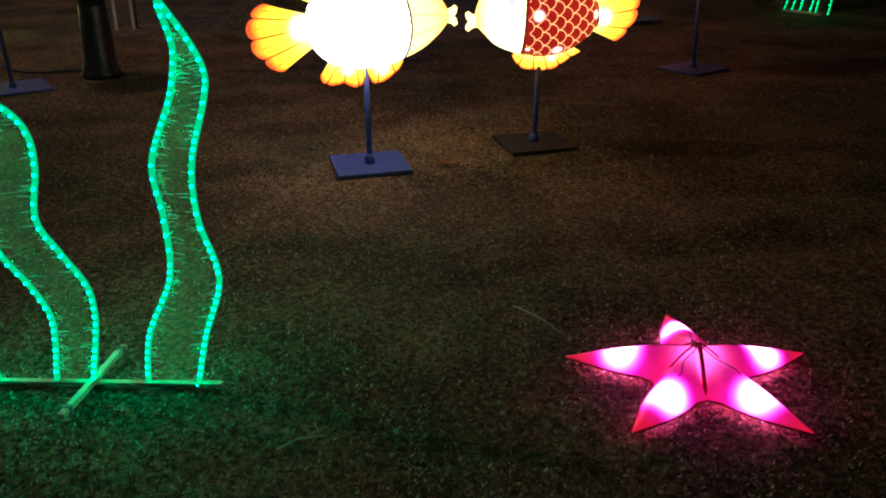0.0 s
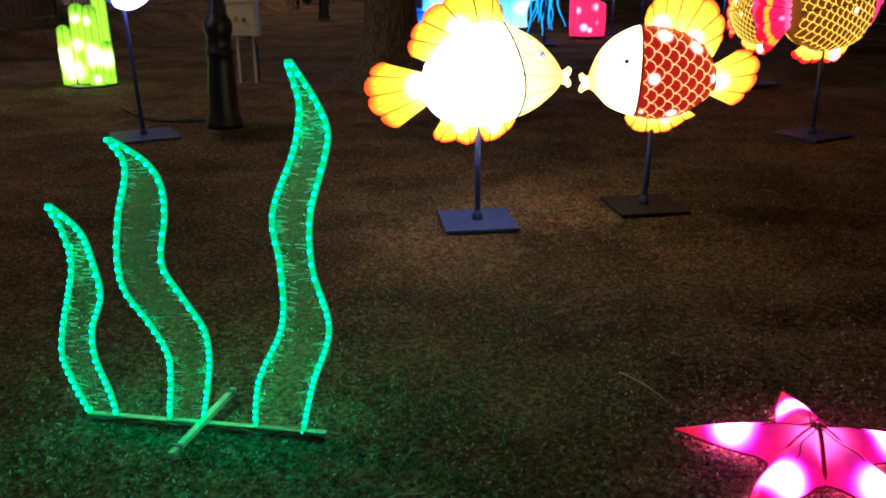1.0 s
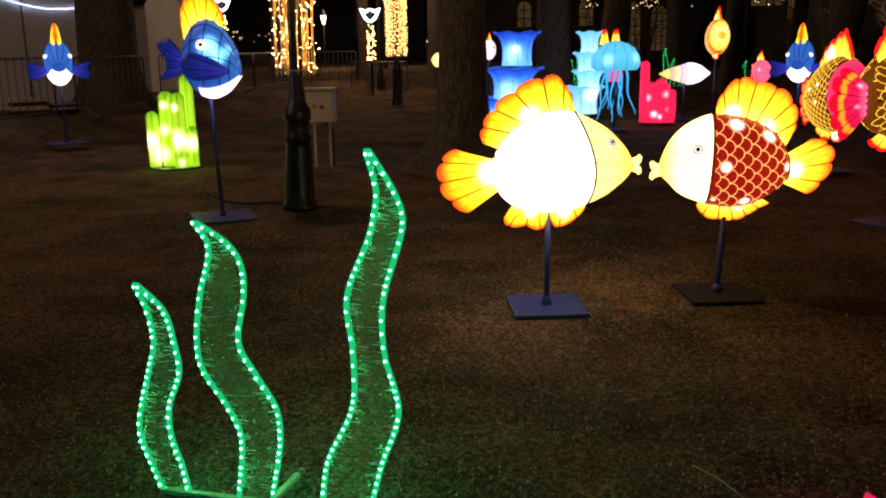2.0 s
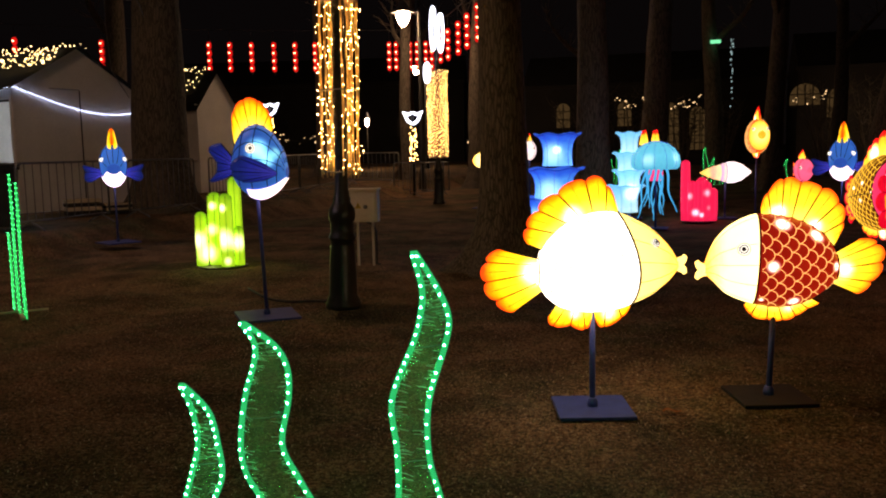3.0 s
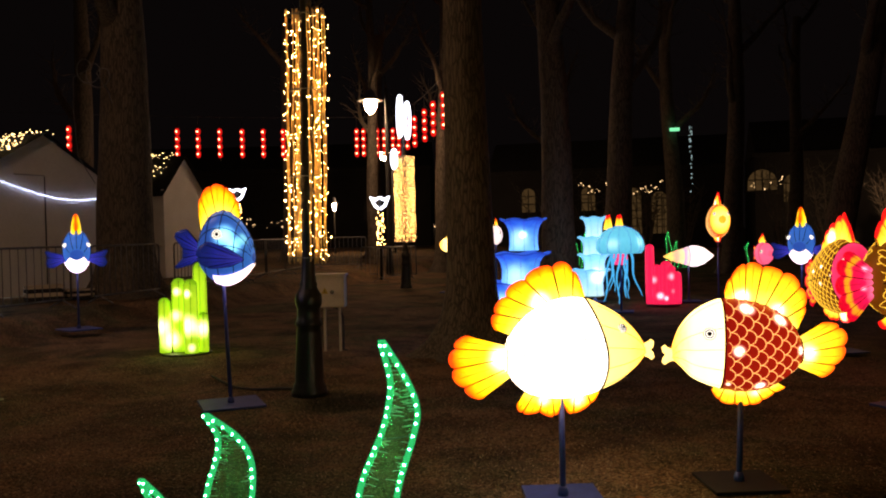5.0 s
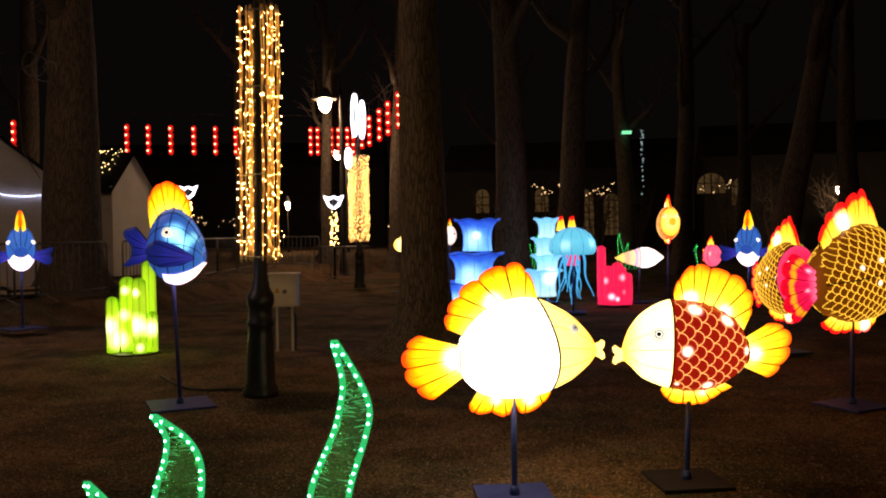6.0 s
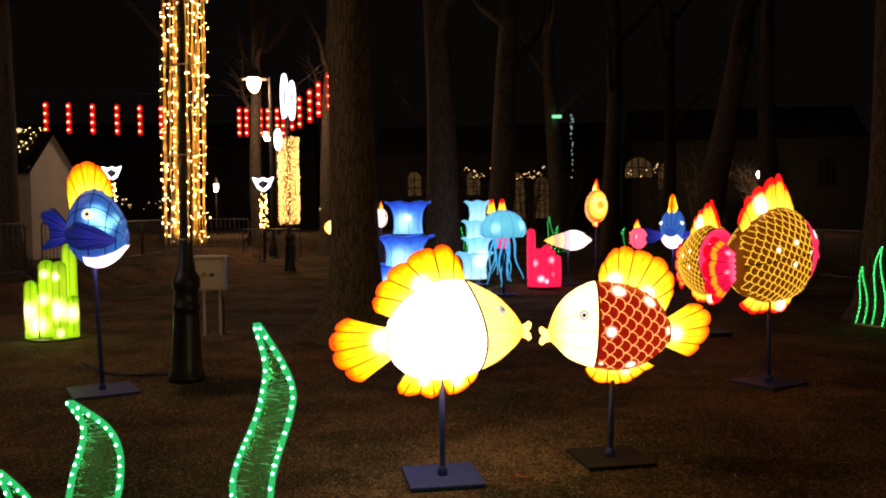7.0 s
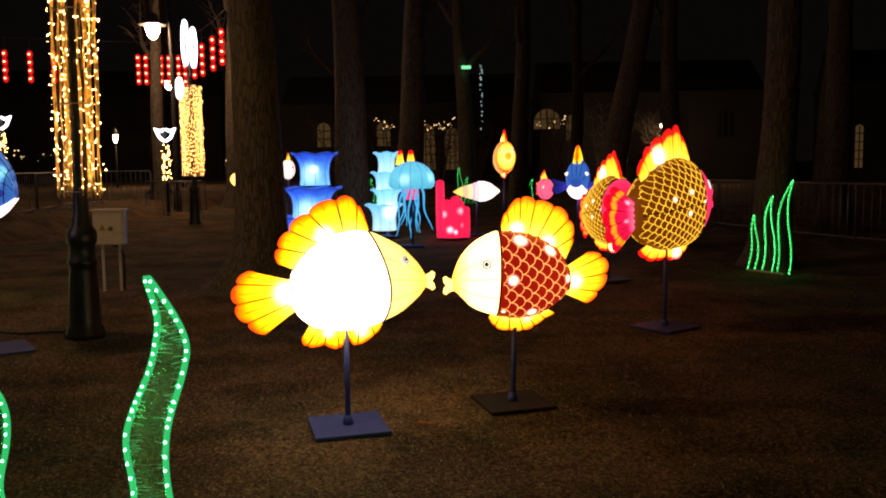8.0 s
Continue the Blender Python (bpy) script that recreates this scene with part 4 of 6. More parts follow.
def blade(parent, ctrl, plane_y, r, led_step, label="", near=True, rope=None):
    """One waving blade: ctrl rows are (height, middle, half width). Two light ropes run up its edges and meet at the tip."""
    n = 64 if near else 26
    mid = [smooth_curve(ctrl, i / n) for i in range(n + 1)]
    left = [Vector((c - h, plane_y, max(z, 0.02))) for z, c, h in mid]
    rightp = [Vector((c + h, plane_y, max(z, 0.02))) for z, c, h in mid]
    path = left + rightp[::-1]
    ropes = part("rope_light", tube(bmesh.new(), path, r, 8 if near else 6), rope or ROPE_GREEN, parent, label or "green glowing rope light bent to a blade")
    places, walked, last = [], 0.0, path[0]
    for p in path[1:]:
        walked += (p - last).length
        last = p
        if walked > led_step:
            walked = 0
            places.append(Matrix.Translation(p) @ Matrix.Diagonal((r * 0.54, r * 1.4, r * 0.54, 1)))
    if near:
        if "led" not in LED_MESH:
            bm = icos(1)
            LED_MESH["led"] = bpy.data.meshes.new("led")
            bm.to_mesh(LED_MESH["led"])
            bm.free()
            LED_MESH["led"].materials.append(LED_GREEN)
        for m in places:
            ob = new("led", LED_MESH["led"])
            ob.parent, ob.matrix_basis = ropes, m
    else:
        many(icos(1), places, "led", LED_GREEN_DIM, ropes)
    if near:
        bm = bmesh.new()
        sheet(bm, [[a.lerp(b, k / 8) + Vector((0, 0.022 * math.sin(math.pi * k / 8) * min(1, (b - a).length / 0.1), 0)) for k in range(9)] for a, b in zip(left, rightp)])
        net = part("netting", bm, FILM, ropes, "clear netting stretched between the ropes")
        rng = random.Random(len(ctrl))
        hairs = bmesh.new()
        for a, b in [(left, rightp), (rightp, left)]:
            for i in range(2, n - 4):
                for q in range(rng.choice((0, 1, 3, 7))):
                    p0 = a[i].lerp(a[i + 1], rng.random())
                    inward = (b[i] - a[i]).normalized()
                    tip = p0 + inward * min((b[i] - a[i]).length * 0.8, 0.008 + 0.05 * rng.random() ** 2.2) + Vector((0, rng.uniform(-0.004, 0.004), rng.uniform(-0.012, 0.008)))
                    bow = p0.lerp(tip, 0.5) + Vector((0, rng.uniform(-0.004, 0.004), 0.002))
                    tube(hairs, [p0, bow, tip], 0.0009, 3, False)
        part("fibres", hairs, HAIR, net, "short clear loose fibres")["kind"] = "stuff"
        for k in (0.36, 0.62):
            i = int(k * n)
            part("cross_wire", tube(bmesh.new(), [left[i], rightp[i] + Vector((0, 0, 0.02))], 0.0014, 5), GALVANISED, ropes)
    return ropes


def seaweed_near():
    ob = thing("seaweed_light", pose(-1.356, 2.79, 0), "three green rope-light seaweed blades on a wooden cross foot", "light figure", "seaweed lights")
    x0 = -1.356
    bar = part("bar", box(bmesh.new(), (-0.47, -0.012, 0.004), (0.46, 0.012, 0.026), 0.002), WOOD, ob, "pale wooden batten", False)
    cross = part("cross_bar", rake(box(bmesh.new(), (-0.012, -0.245, 0.026), (0.012, 0.235, 0.046), 0.002), pose(0, 0, 0, 0, 0, -3)), WOOD, ob, "pale wooden cross batten", False)
    for yy in (-0.2, 0.2):
        part("clamp", rake(box(bmesh.new(), (-0.019, yy - 0.008, 0.02), (0.019, yy + 0.008, 0.053), 0.003), pose(0, 0, 0, 0, 0, -3)), GALVANISED, cross, "pale tape binding", False)
    sets = ([(0.0, -1.077, 0.089), (0.21, -1.035, 0.1), (0.43, -0.948, 0.085), (0.64, -0.966, 0.057), (0.83, -0.972, 0.065), (1.03, -0.901, 0.055), (1.12, -0.881, 0.049), (1.21, -0.893, 0.028), (1.33, -0.946, 0.006)],
            [(0.0, -1.437, 0.066), (0.18, -1.403, 0.072), (0.29, -1.394, 0.08), (0.4, -1.425, 0.1), (0.52, -1.5, 0.105), (0.64, -1.538, 0.083), (0.81, -1.508, 0.085), (0.92, -1.49, 0.066), (1.0, -1.51, 0.038), (1.07, -1.59, 0.006)],
            [(0.0, -1.756, 0.051), (0.12, -1.79, 0.066), (0.25, -1.828, 0.066), (0.37, -1.815, 0.058), (0.5, -1.768, 0.063), (0.62, -1.757, 0.042), (0.74, -1.782, 0.034), (0.83, -1.852, 0.006)])
    for ctrl in sets:
        blade(ob, [(z, c - x0, h) for z, c, h in ctrl], 0.0, 0.0105, 0.027)
    # spare rope lying along the batten
    part("lead_wire", tube(bmesh.new(), [(-0.44 + 0.05 * i, -0.02 - 0.015 * math.sin(i * 1.1), 0.012 + 0.01 * math.sin(i * 0.7) ** 2) for i in range(19)], 0.004, 6), CABLE, ob, "thin dark supply lead")
    return ob


seaweed_near()


def seaweed_far(m, label, heights, wide, step, offsets=(0, 0, 0), r=0.011):
    ob = thing("seaweed_light", m, label, "light figure", "seaweed lights")
    part("bar", box(bmesh.new(), (-0.5 * wide, -0.02, 0), (0.5 * wide, 0.02, 0.03), 0.004), WOOD, ob, "", False)
    for k, h in enumerate(heights):
        x = (k / max(1, len(heights) - 1) - 0.5) * 0.85 * wide
        sway = 0.07 * h
        ctrl = [(h * q, x + sway * math.sin(q * 5.2 + 0.6 * k) * (0.5 + 0.5 * q) + 0.12 * q * h, max(0.006, 0.075 * h * (1 - q ** 3))) for q in [i / 7 for i in range(8)]]
        blade(ob, ctrl, offsets[k], r, step, "", False, FAR_GREEN)
    return ob


def seaweed_side(m):
    ob = seaweed_far(m, "green rope-light seaweed standing on bare soil near the barrier", (1.4, 1.49, 0.85), 0.7, 0.036, (-0.03, 0.008, 0.04), 0.009)
    part("cross_bar", box(bmesh.new(), (-0.015, -0.27, 0.03), (0.015, 0.3, 0.05), 0.003), WOOD, ob, "pale wooden cross batten", False)
    return ob


seaweed_far(pose(4.5, 12.85, 0, 0, 0, -58), "three green rope-light seaweed blades before a tree", (0.84, 1.13, 1.36), 0.62, 0.04)
seaweed_side(pose(-7.0, 7.43, 0, 0, 0, 137))
seaweed_far(pose(-3.55, 36.0, 0, 0, 0, 20), "small green rope-light seaweed on the lawn", (1.1, 1.5, 1.2), 0.7, 0.14)
seaweed_far(pose(0.15, 36.2, 0, 0, 0, 10), "small green rope-light seaweed on the lawn", (1.5, 1.1, 0.8), 0.8, 0.14)
seaweed_far(pose(2.5, 36.1, 0, 0, 0, -10), "small green rope-light seaweed on the lawn", (1.2, 1.65, 1.0), 0.8, 0.14)


# ---------------------------------------------------------------- tube corals
def tube_coral(m, name, label, tubes, mat):
    """tubes: (x, y, radius, height, lean)."""
    ob = thing(name, m, label, "lantern")
    part("base", lathe(bmesh.new(), [(0.36, 0.0), (0.36, 0.012), (0.35, 0.018)], 24), CAST_IRON, ob, "dark round base board")
    for x, y, r, h, lean in tubes:
        bm = bmesh.new()
        prof = [(r * 0.93, 0.02)] + [(r * (0.93 + 0.07 * math.sin(3 * q)), 0.02 + (h - r - 0.02) * q) for q in (0.15, 0.35, 0.55, 0.75, 0.9, 1)] + [(r * math.cos(a), h - r + r * math.sin(a)) for a in (0.35, 0.75, 1.1, 1.4, 1.55)]
        lathe(bm, prof, 14)
        mm = Matrix.Translation((x, y, 0)) @ Matrix.Shear("XY", 4, (lean, 0))
        bmesh.ops.transform(bm, matrix=mm, verts=bm.verts)
        t = part("tube", bm, mat, ob)
        for k in range(6):
            a = k * math.pi / 3
            part("rib", tube(bmesh.new(), [mm @ Vector((pr * 1.01 * math.cos(a), pr * 1.01 * math.sin(a), z)) for pr, z in prof[1:9]], 0.0035, 4), DARK_WIRE if mat is LIME_SILK else PINK_SILK, t)
    return ob


LIME_SILK = fabric("lime_silk", [(0, (0.4, 0.8, 0.02)), (0.4, (0.5, 0.9, 0.03)), (0.7, (0.2, 0.5, 0.012)), (1, (0.03, 0.12, 0.005))], 0.8, "v",
                   [(-0.3, -0.16, 0.4, 0.22, 2.2), (-0.2, -0.1, 0.2, 0.22, 2.0), (-0.14, -0.04, 0.55, 0.14, 1.2), (0.15, -0.22, 0.42, 0.24, 2.2), (0.14, -0.22, 0.88, 0.1, 3.0), (-0.12, -0.04, 0.9, 0.1, 1.8), (0.29, -0.04, 0.36, 0.2, 1.8), (0.2, -0.2, 0.1, 0.1, 1.2)], hot=(1, 1, 0.5))
CRIMSON_SILK = fabric("crimson_silk", [(0, (0.95, 0.02, 0.1)), (1, (0.85, 0.015, 0.08))], 0.85, "v",
                      [(-0.05, -0.2, 0.2, 0.13, 2.2), (0.25, -0.2, 0.3, 0.11, 1.8), (-0.2, -0.2, 0.55, 0.13, 1.0), (0.2, -0.2, 0.62, 0.14, 1.4), (0.08, -0.2, 0.15, 0.09, 1.8)], hot=(1, 0.45, 0.6))
tube_coral(pose(-6.9, 11.3, 0, 0, 0, 0), "tube_coral_lantern", "cluster of glowing lime green tube coral lanterns",
           [(-0.29, -0.1, 0.09, 0.82, 0.0), (-0.14, 0.05, 0.11, 1.1, 0.0), (0.14, -0.1, 0.105, 1.09, 0.0), (0.25, 0.05, 0.075, 0.6, 0.0), (0.08, 0.26, 0.1, 1.32, 0.0)], LIME_SILK)
tube_coral(pose(-0.2, 19.4, 0, 0, 0, 0), "tube_coral_lantern", "cluster of crimson tube coral lanterns",
           [(-0.27, 0.0, 0.095, 1.32, 0.0), (-0.12, -0.1, 0.1, 0.88, 0.0), (0.04, -0.12, 0.095, 0.92, 0.0), (0.17, -0.06, 0.1, 0.86, 0.0), (0.3, 0.0, 0.095, 0.72, 0.0), (0.08, 0.1, 0.12, 0.95, 0.0)], CRIMSON_SILK)


# ---------------------------------------------------------------- bell coral towers and jellyfish
def bell_tower(m, label, tiers, silk):
    """tiers: (x, z of rim, rim radius, depth)."""
    ob = thing("coral_tower_lantern", m, label, "lantern", "bell coral towers")
    part("base", lathe(bmesh.new(), [(0.3, 0), (0.3, 0.02), (0.05, 0.03), (0.03, 0.1)], 20), STEEL_BLUE, ob)
    for x, z, r, d in tiers:
        bm = bmesh.new()
        prof = [(0.62, -1), (0.59, -0.78), (0.59, -0.52), (0.63, -0.32), (0.72, -0.17), (0.85, -0.06), (1.0, 0.0), (0.93, 0.02), (0.6, -0.05), (0.2, -0.08)]
        lathe(bm, [(a * r, z + b * d) for a, b in prof], 32)
        for v in bm.verts:
            a = math.atan2(v.co.y, v.co.x)
            rad = math.hypot(v.co.x, v.co.y) / r
            v.co.z += 0.05 * math.sin(a * 6) * max(0, rad - 0.6)
            v.co.x += x
        bell = part("bell", bm, silk, ob)
        for k in range(8):
            a = k * math.pi / 4 + 0.2
            part("rib", tube(bmesh.new(), [(x + q * r * 1.01 * math.cos(a), q * r * 1.01 * math.sin(a), z + b * d + 0.05 * math.sin(a * 6) * max(0, q - 0.6)) for q, b in prof[:7]], 0.004, 4), NAVY_SILK, bell)
    return ob


BELL_SILK = fabric("azure_bell_silk", [(0, (0.16, 0.6, 1.0)), (0.25, (0.06, 0.34, 0.95)), (0.48, (0.015, 0.11, 0.75)), (0.64, (0.008, 0.04, 0.4)), (0.8, (0.02, 0.1, 0.6))], 0.95, "v", [(0.1, -0.2, 1.62, 0.09, 4), (0.04, -0.2, 1.55, 0.26, 0.55), (0.0, -0.26, 1.0, 0.3, 0.6), (-0.2, -0.2, 0.6, 0.26, 0.5)], hot=(0.35, 0.75, 1))
PALE_BELL = fabric("pale_cyan_silk", [(0, (0.5, 0.9, 1.0)), (0.4, (0.2, 0.65, 0.95)), (1, (0.08, 0.4, 0.8))], 1.0, "v", [(0.0, -0.3, 0.6, 0.3, 1.2)], hot=(0.8, 0.97, 1))
bell_tower(pose(-2.25, 13.0, 0, 0, 0, 0), "tower of blue flared bell coral lanterns", [(0.076, 1.85, 0.36, 0.47), (0.016, 1.34, 0.47, 0.45), (-0.13, 0.9, 0.44, 0.44), (-0.1, 0.46, 0.5, 0.44)], BELL_SILK)
bell_tower(pose(-1.72, 20.1, 0, 0, 0, 20), "tower of pale cyan bell coral lanterns", [(0.0, 1.95, 0.32, 0.45), (-0.05, 1.5, 0.34, 0.45), (0.0, 1.1, 0.4, 0.45), (-0.08, 0.75, 0.46, 0.6)], PALE_BELL)

JELLY_SILK = fabric("turquoise_silk", [(0, (0.05, 0.4, 0.65)), (0.5, (0.1, 0.6, 0.85)), (1, (0.08, 0.5, 0.75))], 1.0, "v", [(0.3, -0.18, 1.38, 0.2, 1.4), (-0.1, -0.36, 1.36, 0.2, 0.6)], hot=(0.6, 1, 1))
TENTACLE = glow("cyan_tentacle_tube", (0.04, 0.42, 0.85), 1.05)
PINK_CORD = glow("pink_inner_cord", (1.0, 0.06, 0.25), 1.0)


def jellyfish(m):
    ob = thing("jellyfish_lantern", m, "turquoise jellyfish lantern with hanging tentacles", "lantern")
    part("pole", tube(bmesh.new(), [(0, 0, 0), (0, 0, 1.4)], 0.02, 10), STEEL_BLUE, ob)
    part("foot_plate", box(bmesh.new(), (-0.25, -0.25, 0), (0.25, 0.25, 0.02), 0.004), STEEL_BLUE, ob, "", False)
    prof = [(0.3, 1.19), (0.42, 1.18), (0.47, 1.23), (0.49, 1.32), (0.46, 1.46), (0.37, 1.59), (0.24, 1.68), (0.1, 1.725), (0.01, 1.73)]
    bm = lathe(bmesh.new(), prof, 48)
    for v in bm.verts:
        a = math.atan2(v.co.y, v.co.x)
        k = 1 - 0.05 * abs(math.cos(a * 6))
        v.co.x, v.co.y = v.co.x * k, v.co.y * k
    dome = part("dome", bm, JELLY_SILK, ob, "ribbed turquoise dome")
    for i in range(12):
        a = (i + 0.0) * math.pi / 6
        part("rib", tube(bmesh.new(), [(r * 0.955 * math.cos(a), r * 0.955 * math.sin(a), z + 0.002) for r, z in prof[1:]], 0.005, 4), NAVY_SILK, dome)
    rng = random.Random(9)
    for i in range(11):
        a, r0 = i * 0.57, rng.uniform(0.12, 0.3)
        n, ln, ph = 10, rng.uniform(0.75, 1.08), rng.uniform(0, 6)
        spread = rng.uniform(0.0, 0.28)
        pts = [(0.85 * math.cos(a) * (r0 + spread * q) + 0.035 * math.sin(q * 7 + ph), math.sin(a) * (r0 + spread * q) * 0.7, 1.2 - ln * q) for q in [k / n for k in range(n + 1)]]
        part("tentacle", tube(bmesh.new(), pts, [0.026 * (1 - 0.75 * k / n) for k in range(n + 1)], 8), TENTACLE, ob, "thin cyan tentacle")
    for i in range(4):
        a = i * 1.6 + 0.4
        part("inner_cord", tube(bmesh.new(), [(0.1 * math.cos(a), 0.1 * math.sin(a), 1.27), (0.12 * math.cos(a), 0.12 * math.sin(a), 1.1), (0.09 * math.cos(a), 0.12 * math.sin(a), 0.95)], 0.03, 8), PINK_CORD, ob)
    for x in (-0.24, -0.02):
        add_fin(ob, "flame", lambda s: (x + 0.1 - 0.2 * s, 0.1, 1.66), lambda s: (x + 0.04 - 0.08 * s, 0.1, 1.97 - 0.02 * s), 2, 0.03, CREST, "orange flame tip")
    return ob


jellyfish(pose(-1.0, 17.7, 0, 0, 0, 0))

SHELL_A = fabric("striped_shell_silk", [(0, (1.0, 0.85, 0.6)), (0.25, (0.55, 0.25, 0.7)), (0.35, (1, 0.8, 0.4)), (0.6, (1.0, 0.4, 0.3)), (0.8, (1, 0.75, 0.2)), (1, (1, 0.6, 0.1))], 1.2, "v")
SHELL_B = fabric("pearl_shell_silk", [(0, (0.95, 0.9, 1.0)), (0.7, (1, 0.9, 0.92)), (1, (1, 0.8, 0.6))], 1.5, "v")


def conch(m):
    ob = thing("conch_lantern", m, "white and yellow striped conch shell lantern", "lantern")
    stand(ob, 0.85, (0, 0), 0.25)
    turn = Matrix.Translation((0, 0, 1.02)) @ Matrix.Rotation(math.radians(-90), 4, "Y") @ Matrix.Rotation(0.1, 4, "X")
    bm = lathe(bmesh.new(), [(0.21, 0.0), (0.2, 0.06), (0.17, 0.1), (0.18, 0.12), (0.14, 0.22), (0.15, 0.24), (0.1, 0.34), (0.11, 0.36), (0.06, 0.45), (0.01, 0.55)], 28)
    bmesh.ops.transform(bm, matrix=turn, verts=bm.verts)
    part("spire", bm, SHELL_A, ob, "stepped yellow and violet spire")
    bm = lathe(bmesh.new(), [(0.22, -0.003), (0.235, -0.08), (0.23, -0.2), (0.18, -0.34), (0.09, -0.46), (0.03, -0.54), (0.008, -0.56)], 28)
    bmesh.ops.transform(bm, matrix=turn, verts=bm.verts)
    part("whorl", bm, SHELL_B, ob, "pearl white body whorl")
    part("seam_wire", rake(lathe(bmesh.new(), [(0.222, -0.006), (0.224, 0.0), (0.215, 0.006)], 28), turn), NAVY_SILK, ob)
    return ob


conch(pose(0.36, 20.2, 0, 0, 0, 6))


# ---------------------------------------------------------------- lamp posts with light strings
def light_post(m, label, seed, far=False, tilt=0.0):
    ob = thing("lamp_post", m, label, "lamp post", "lamp posts wrapped in lights")
    prof = [(0.2, 0), (0.2, 0.05), (0.185, 0.07), (0.18, 0.1), (0.165, 0.14), (0.155, 0.4), (0.14, 0.66), (0.13, 0.72), (0.15, 0.74), (0.15, 0.77), (0.13, 0.8), (0.125, 0.92), (0.145, 0.95), (0.15, 1.0), (0.145, 1.06), (0.115, 1.1), (0.095, 1.14), (0.1, 1.17), (0.085, 1.22), (0.072, 1.5), (0.066, 4.4), (0.09, 4.42), (0.09, 4.5), (0.05, 4.55)]
    prof = [(r * (0.95 if z < 1.2 else 0.9), z) for r, z in prof]
    bm = lathe(bmesh.new(), prof, 24)
    for v in bm.verts:
        if 0.12 < v.co.z < 0.7:
            a = math.atan2(v.co.y, v.co.x)
            k = 1 - 0.06 * abs(math.sin(a * 5))
            v.co.x, v.co.y = v.co.x * k, v.co.y * k
    part("column", bm, CAST_IRON, ob, "black fluted cast-iron column")
    for z in (1.45, 2.3, 3.2, 3.98):
        h = part("hoop", tube(bmesh.new(), [(0.205 * math.cos(a), 0.12 * math.sin(a), z) for a in [k * math.pi / 14 for k in range(29)]], 0.006, 6), GALVANISED, ob, "thin steel hoop")
        for k in range(3):
            a = k * 2.1
            part("spoke", tube(bmesh.new(), [(0.06 * math.cos(a), 0.06 * math.sin(a), z), (0.205 * math.cos(a), 0.12 * math.sin(a), z)], 0.005, 5), GALVANISED, h)
    rng = random.Random(seed)
    places = []
    for k in range(46 if far else 28):
        if k < 20:
            q = rng.uniform(0, 6.28)
            cx, cy = (0.15 if k % 2 else -0.15) + 0.055 * math.cos(q), 0.08 * math.sin(q)
        else:
            cx, cy = 0.09 * math.cos(k * 1.6), 0.09 * math.sin(k * 1.6)
        if far:
            cx, cy = (0.27 + 0.03 * math.sin(k * 5)) * math.cos(k * 0.73), 0.25 * math.sin(k * 0.73)
        a, r = math.atan2(cy, cx), math.hypot(cx, cy)
        n = 12
        pts = [(r * math.cos(a) + rng.uniform(-0.012, 0.012), r * math.sin(a) + rng.uniform(-0.012, 0.012), 1.4 + rng.uniform(-0.02, 0.02) * (i == 0) + 2.64 * i / n) for i in range(n + 1)]
        s = part("light_string", tube(bmesh.new(), pts, 0.0055, 5), WARM_WIRE, ob, "clear amber light string")
        z = 1.42 + rng.uniform(0, 0.2)
        while z < 4.02:
            aa = a + rng.uniform(-0.12, 0.12)
            rr = r + rng.uniform(-0.02, 0.045)
            places.append(Matrix.Translation((rr * math.cos(aa), rr * math.sin(aa), z)) @ Matrix.Scale(rng.choice((0.0026, 0.003, 0.0036, 0.0052)), 4))
            z += rng.uniform(0.08, 0.24) if not far else rng.uniform(0.06, 0.16)
    if far:
        places = [q @ Matrix.Scale(2.2, 4) for q in places]
    many(icos(1), places, "diode", WARM_LED_DIM if far else WARM_LED, ob, "small warm white diodes")
    return ob


post = light_post(pose(-3.737, 8.5, 0, 0, 0.9, 0), "black lamp post wrapped in warm light strings", 3)
light_post(pose(-7.86, 25.2, 0, 0, 0.3, 0), "black lamp post densely wrapped in warm lights", 8, True)


def white_loops(m):
    ob = thing("loop_ornament", m, "white light loops crowning the lamp post", "light figure")
    for x, tall, z0 in ((-0.09, 0.62, 4.62), (0.14, 0.55, 4.55)):
        pts = [(x + 0.075 * math.cos(a), 0, z0 + tall + tall * math.sin(a)) for a in [k * math.pi / 16 for k in range(33)]]
        part("loop", tube(bmesh.new(), pts, 0.045, 8), WHITE_LED, ob, "cold white rope loop")
    pts = [(-0.3 + 0.07 * math.cos(a), 0, 3.95 + 0.28 * math.sin(a)) for a in [k * math.pi / 12 for k in range(25)]]
    part("loop", tube(bmesh.new(), pts, 0.05, 8), WHITE_LED, ob)
    part("mast", tube(bmesh.new(), [(0.02, 0, 4.3), (0.02, 0, 5.9)], 0.02, 8), GALVANISED, ob)
    return ob


white_loops(pose(-7.84, 25.1, 0, 0, 0.3, 0))


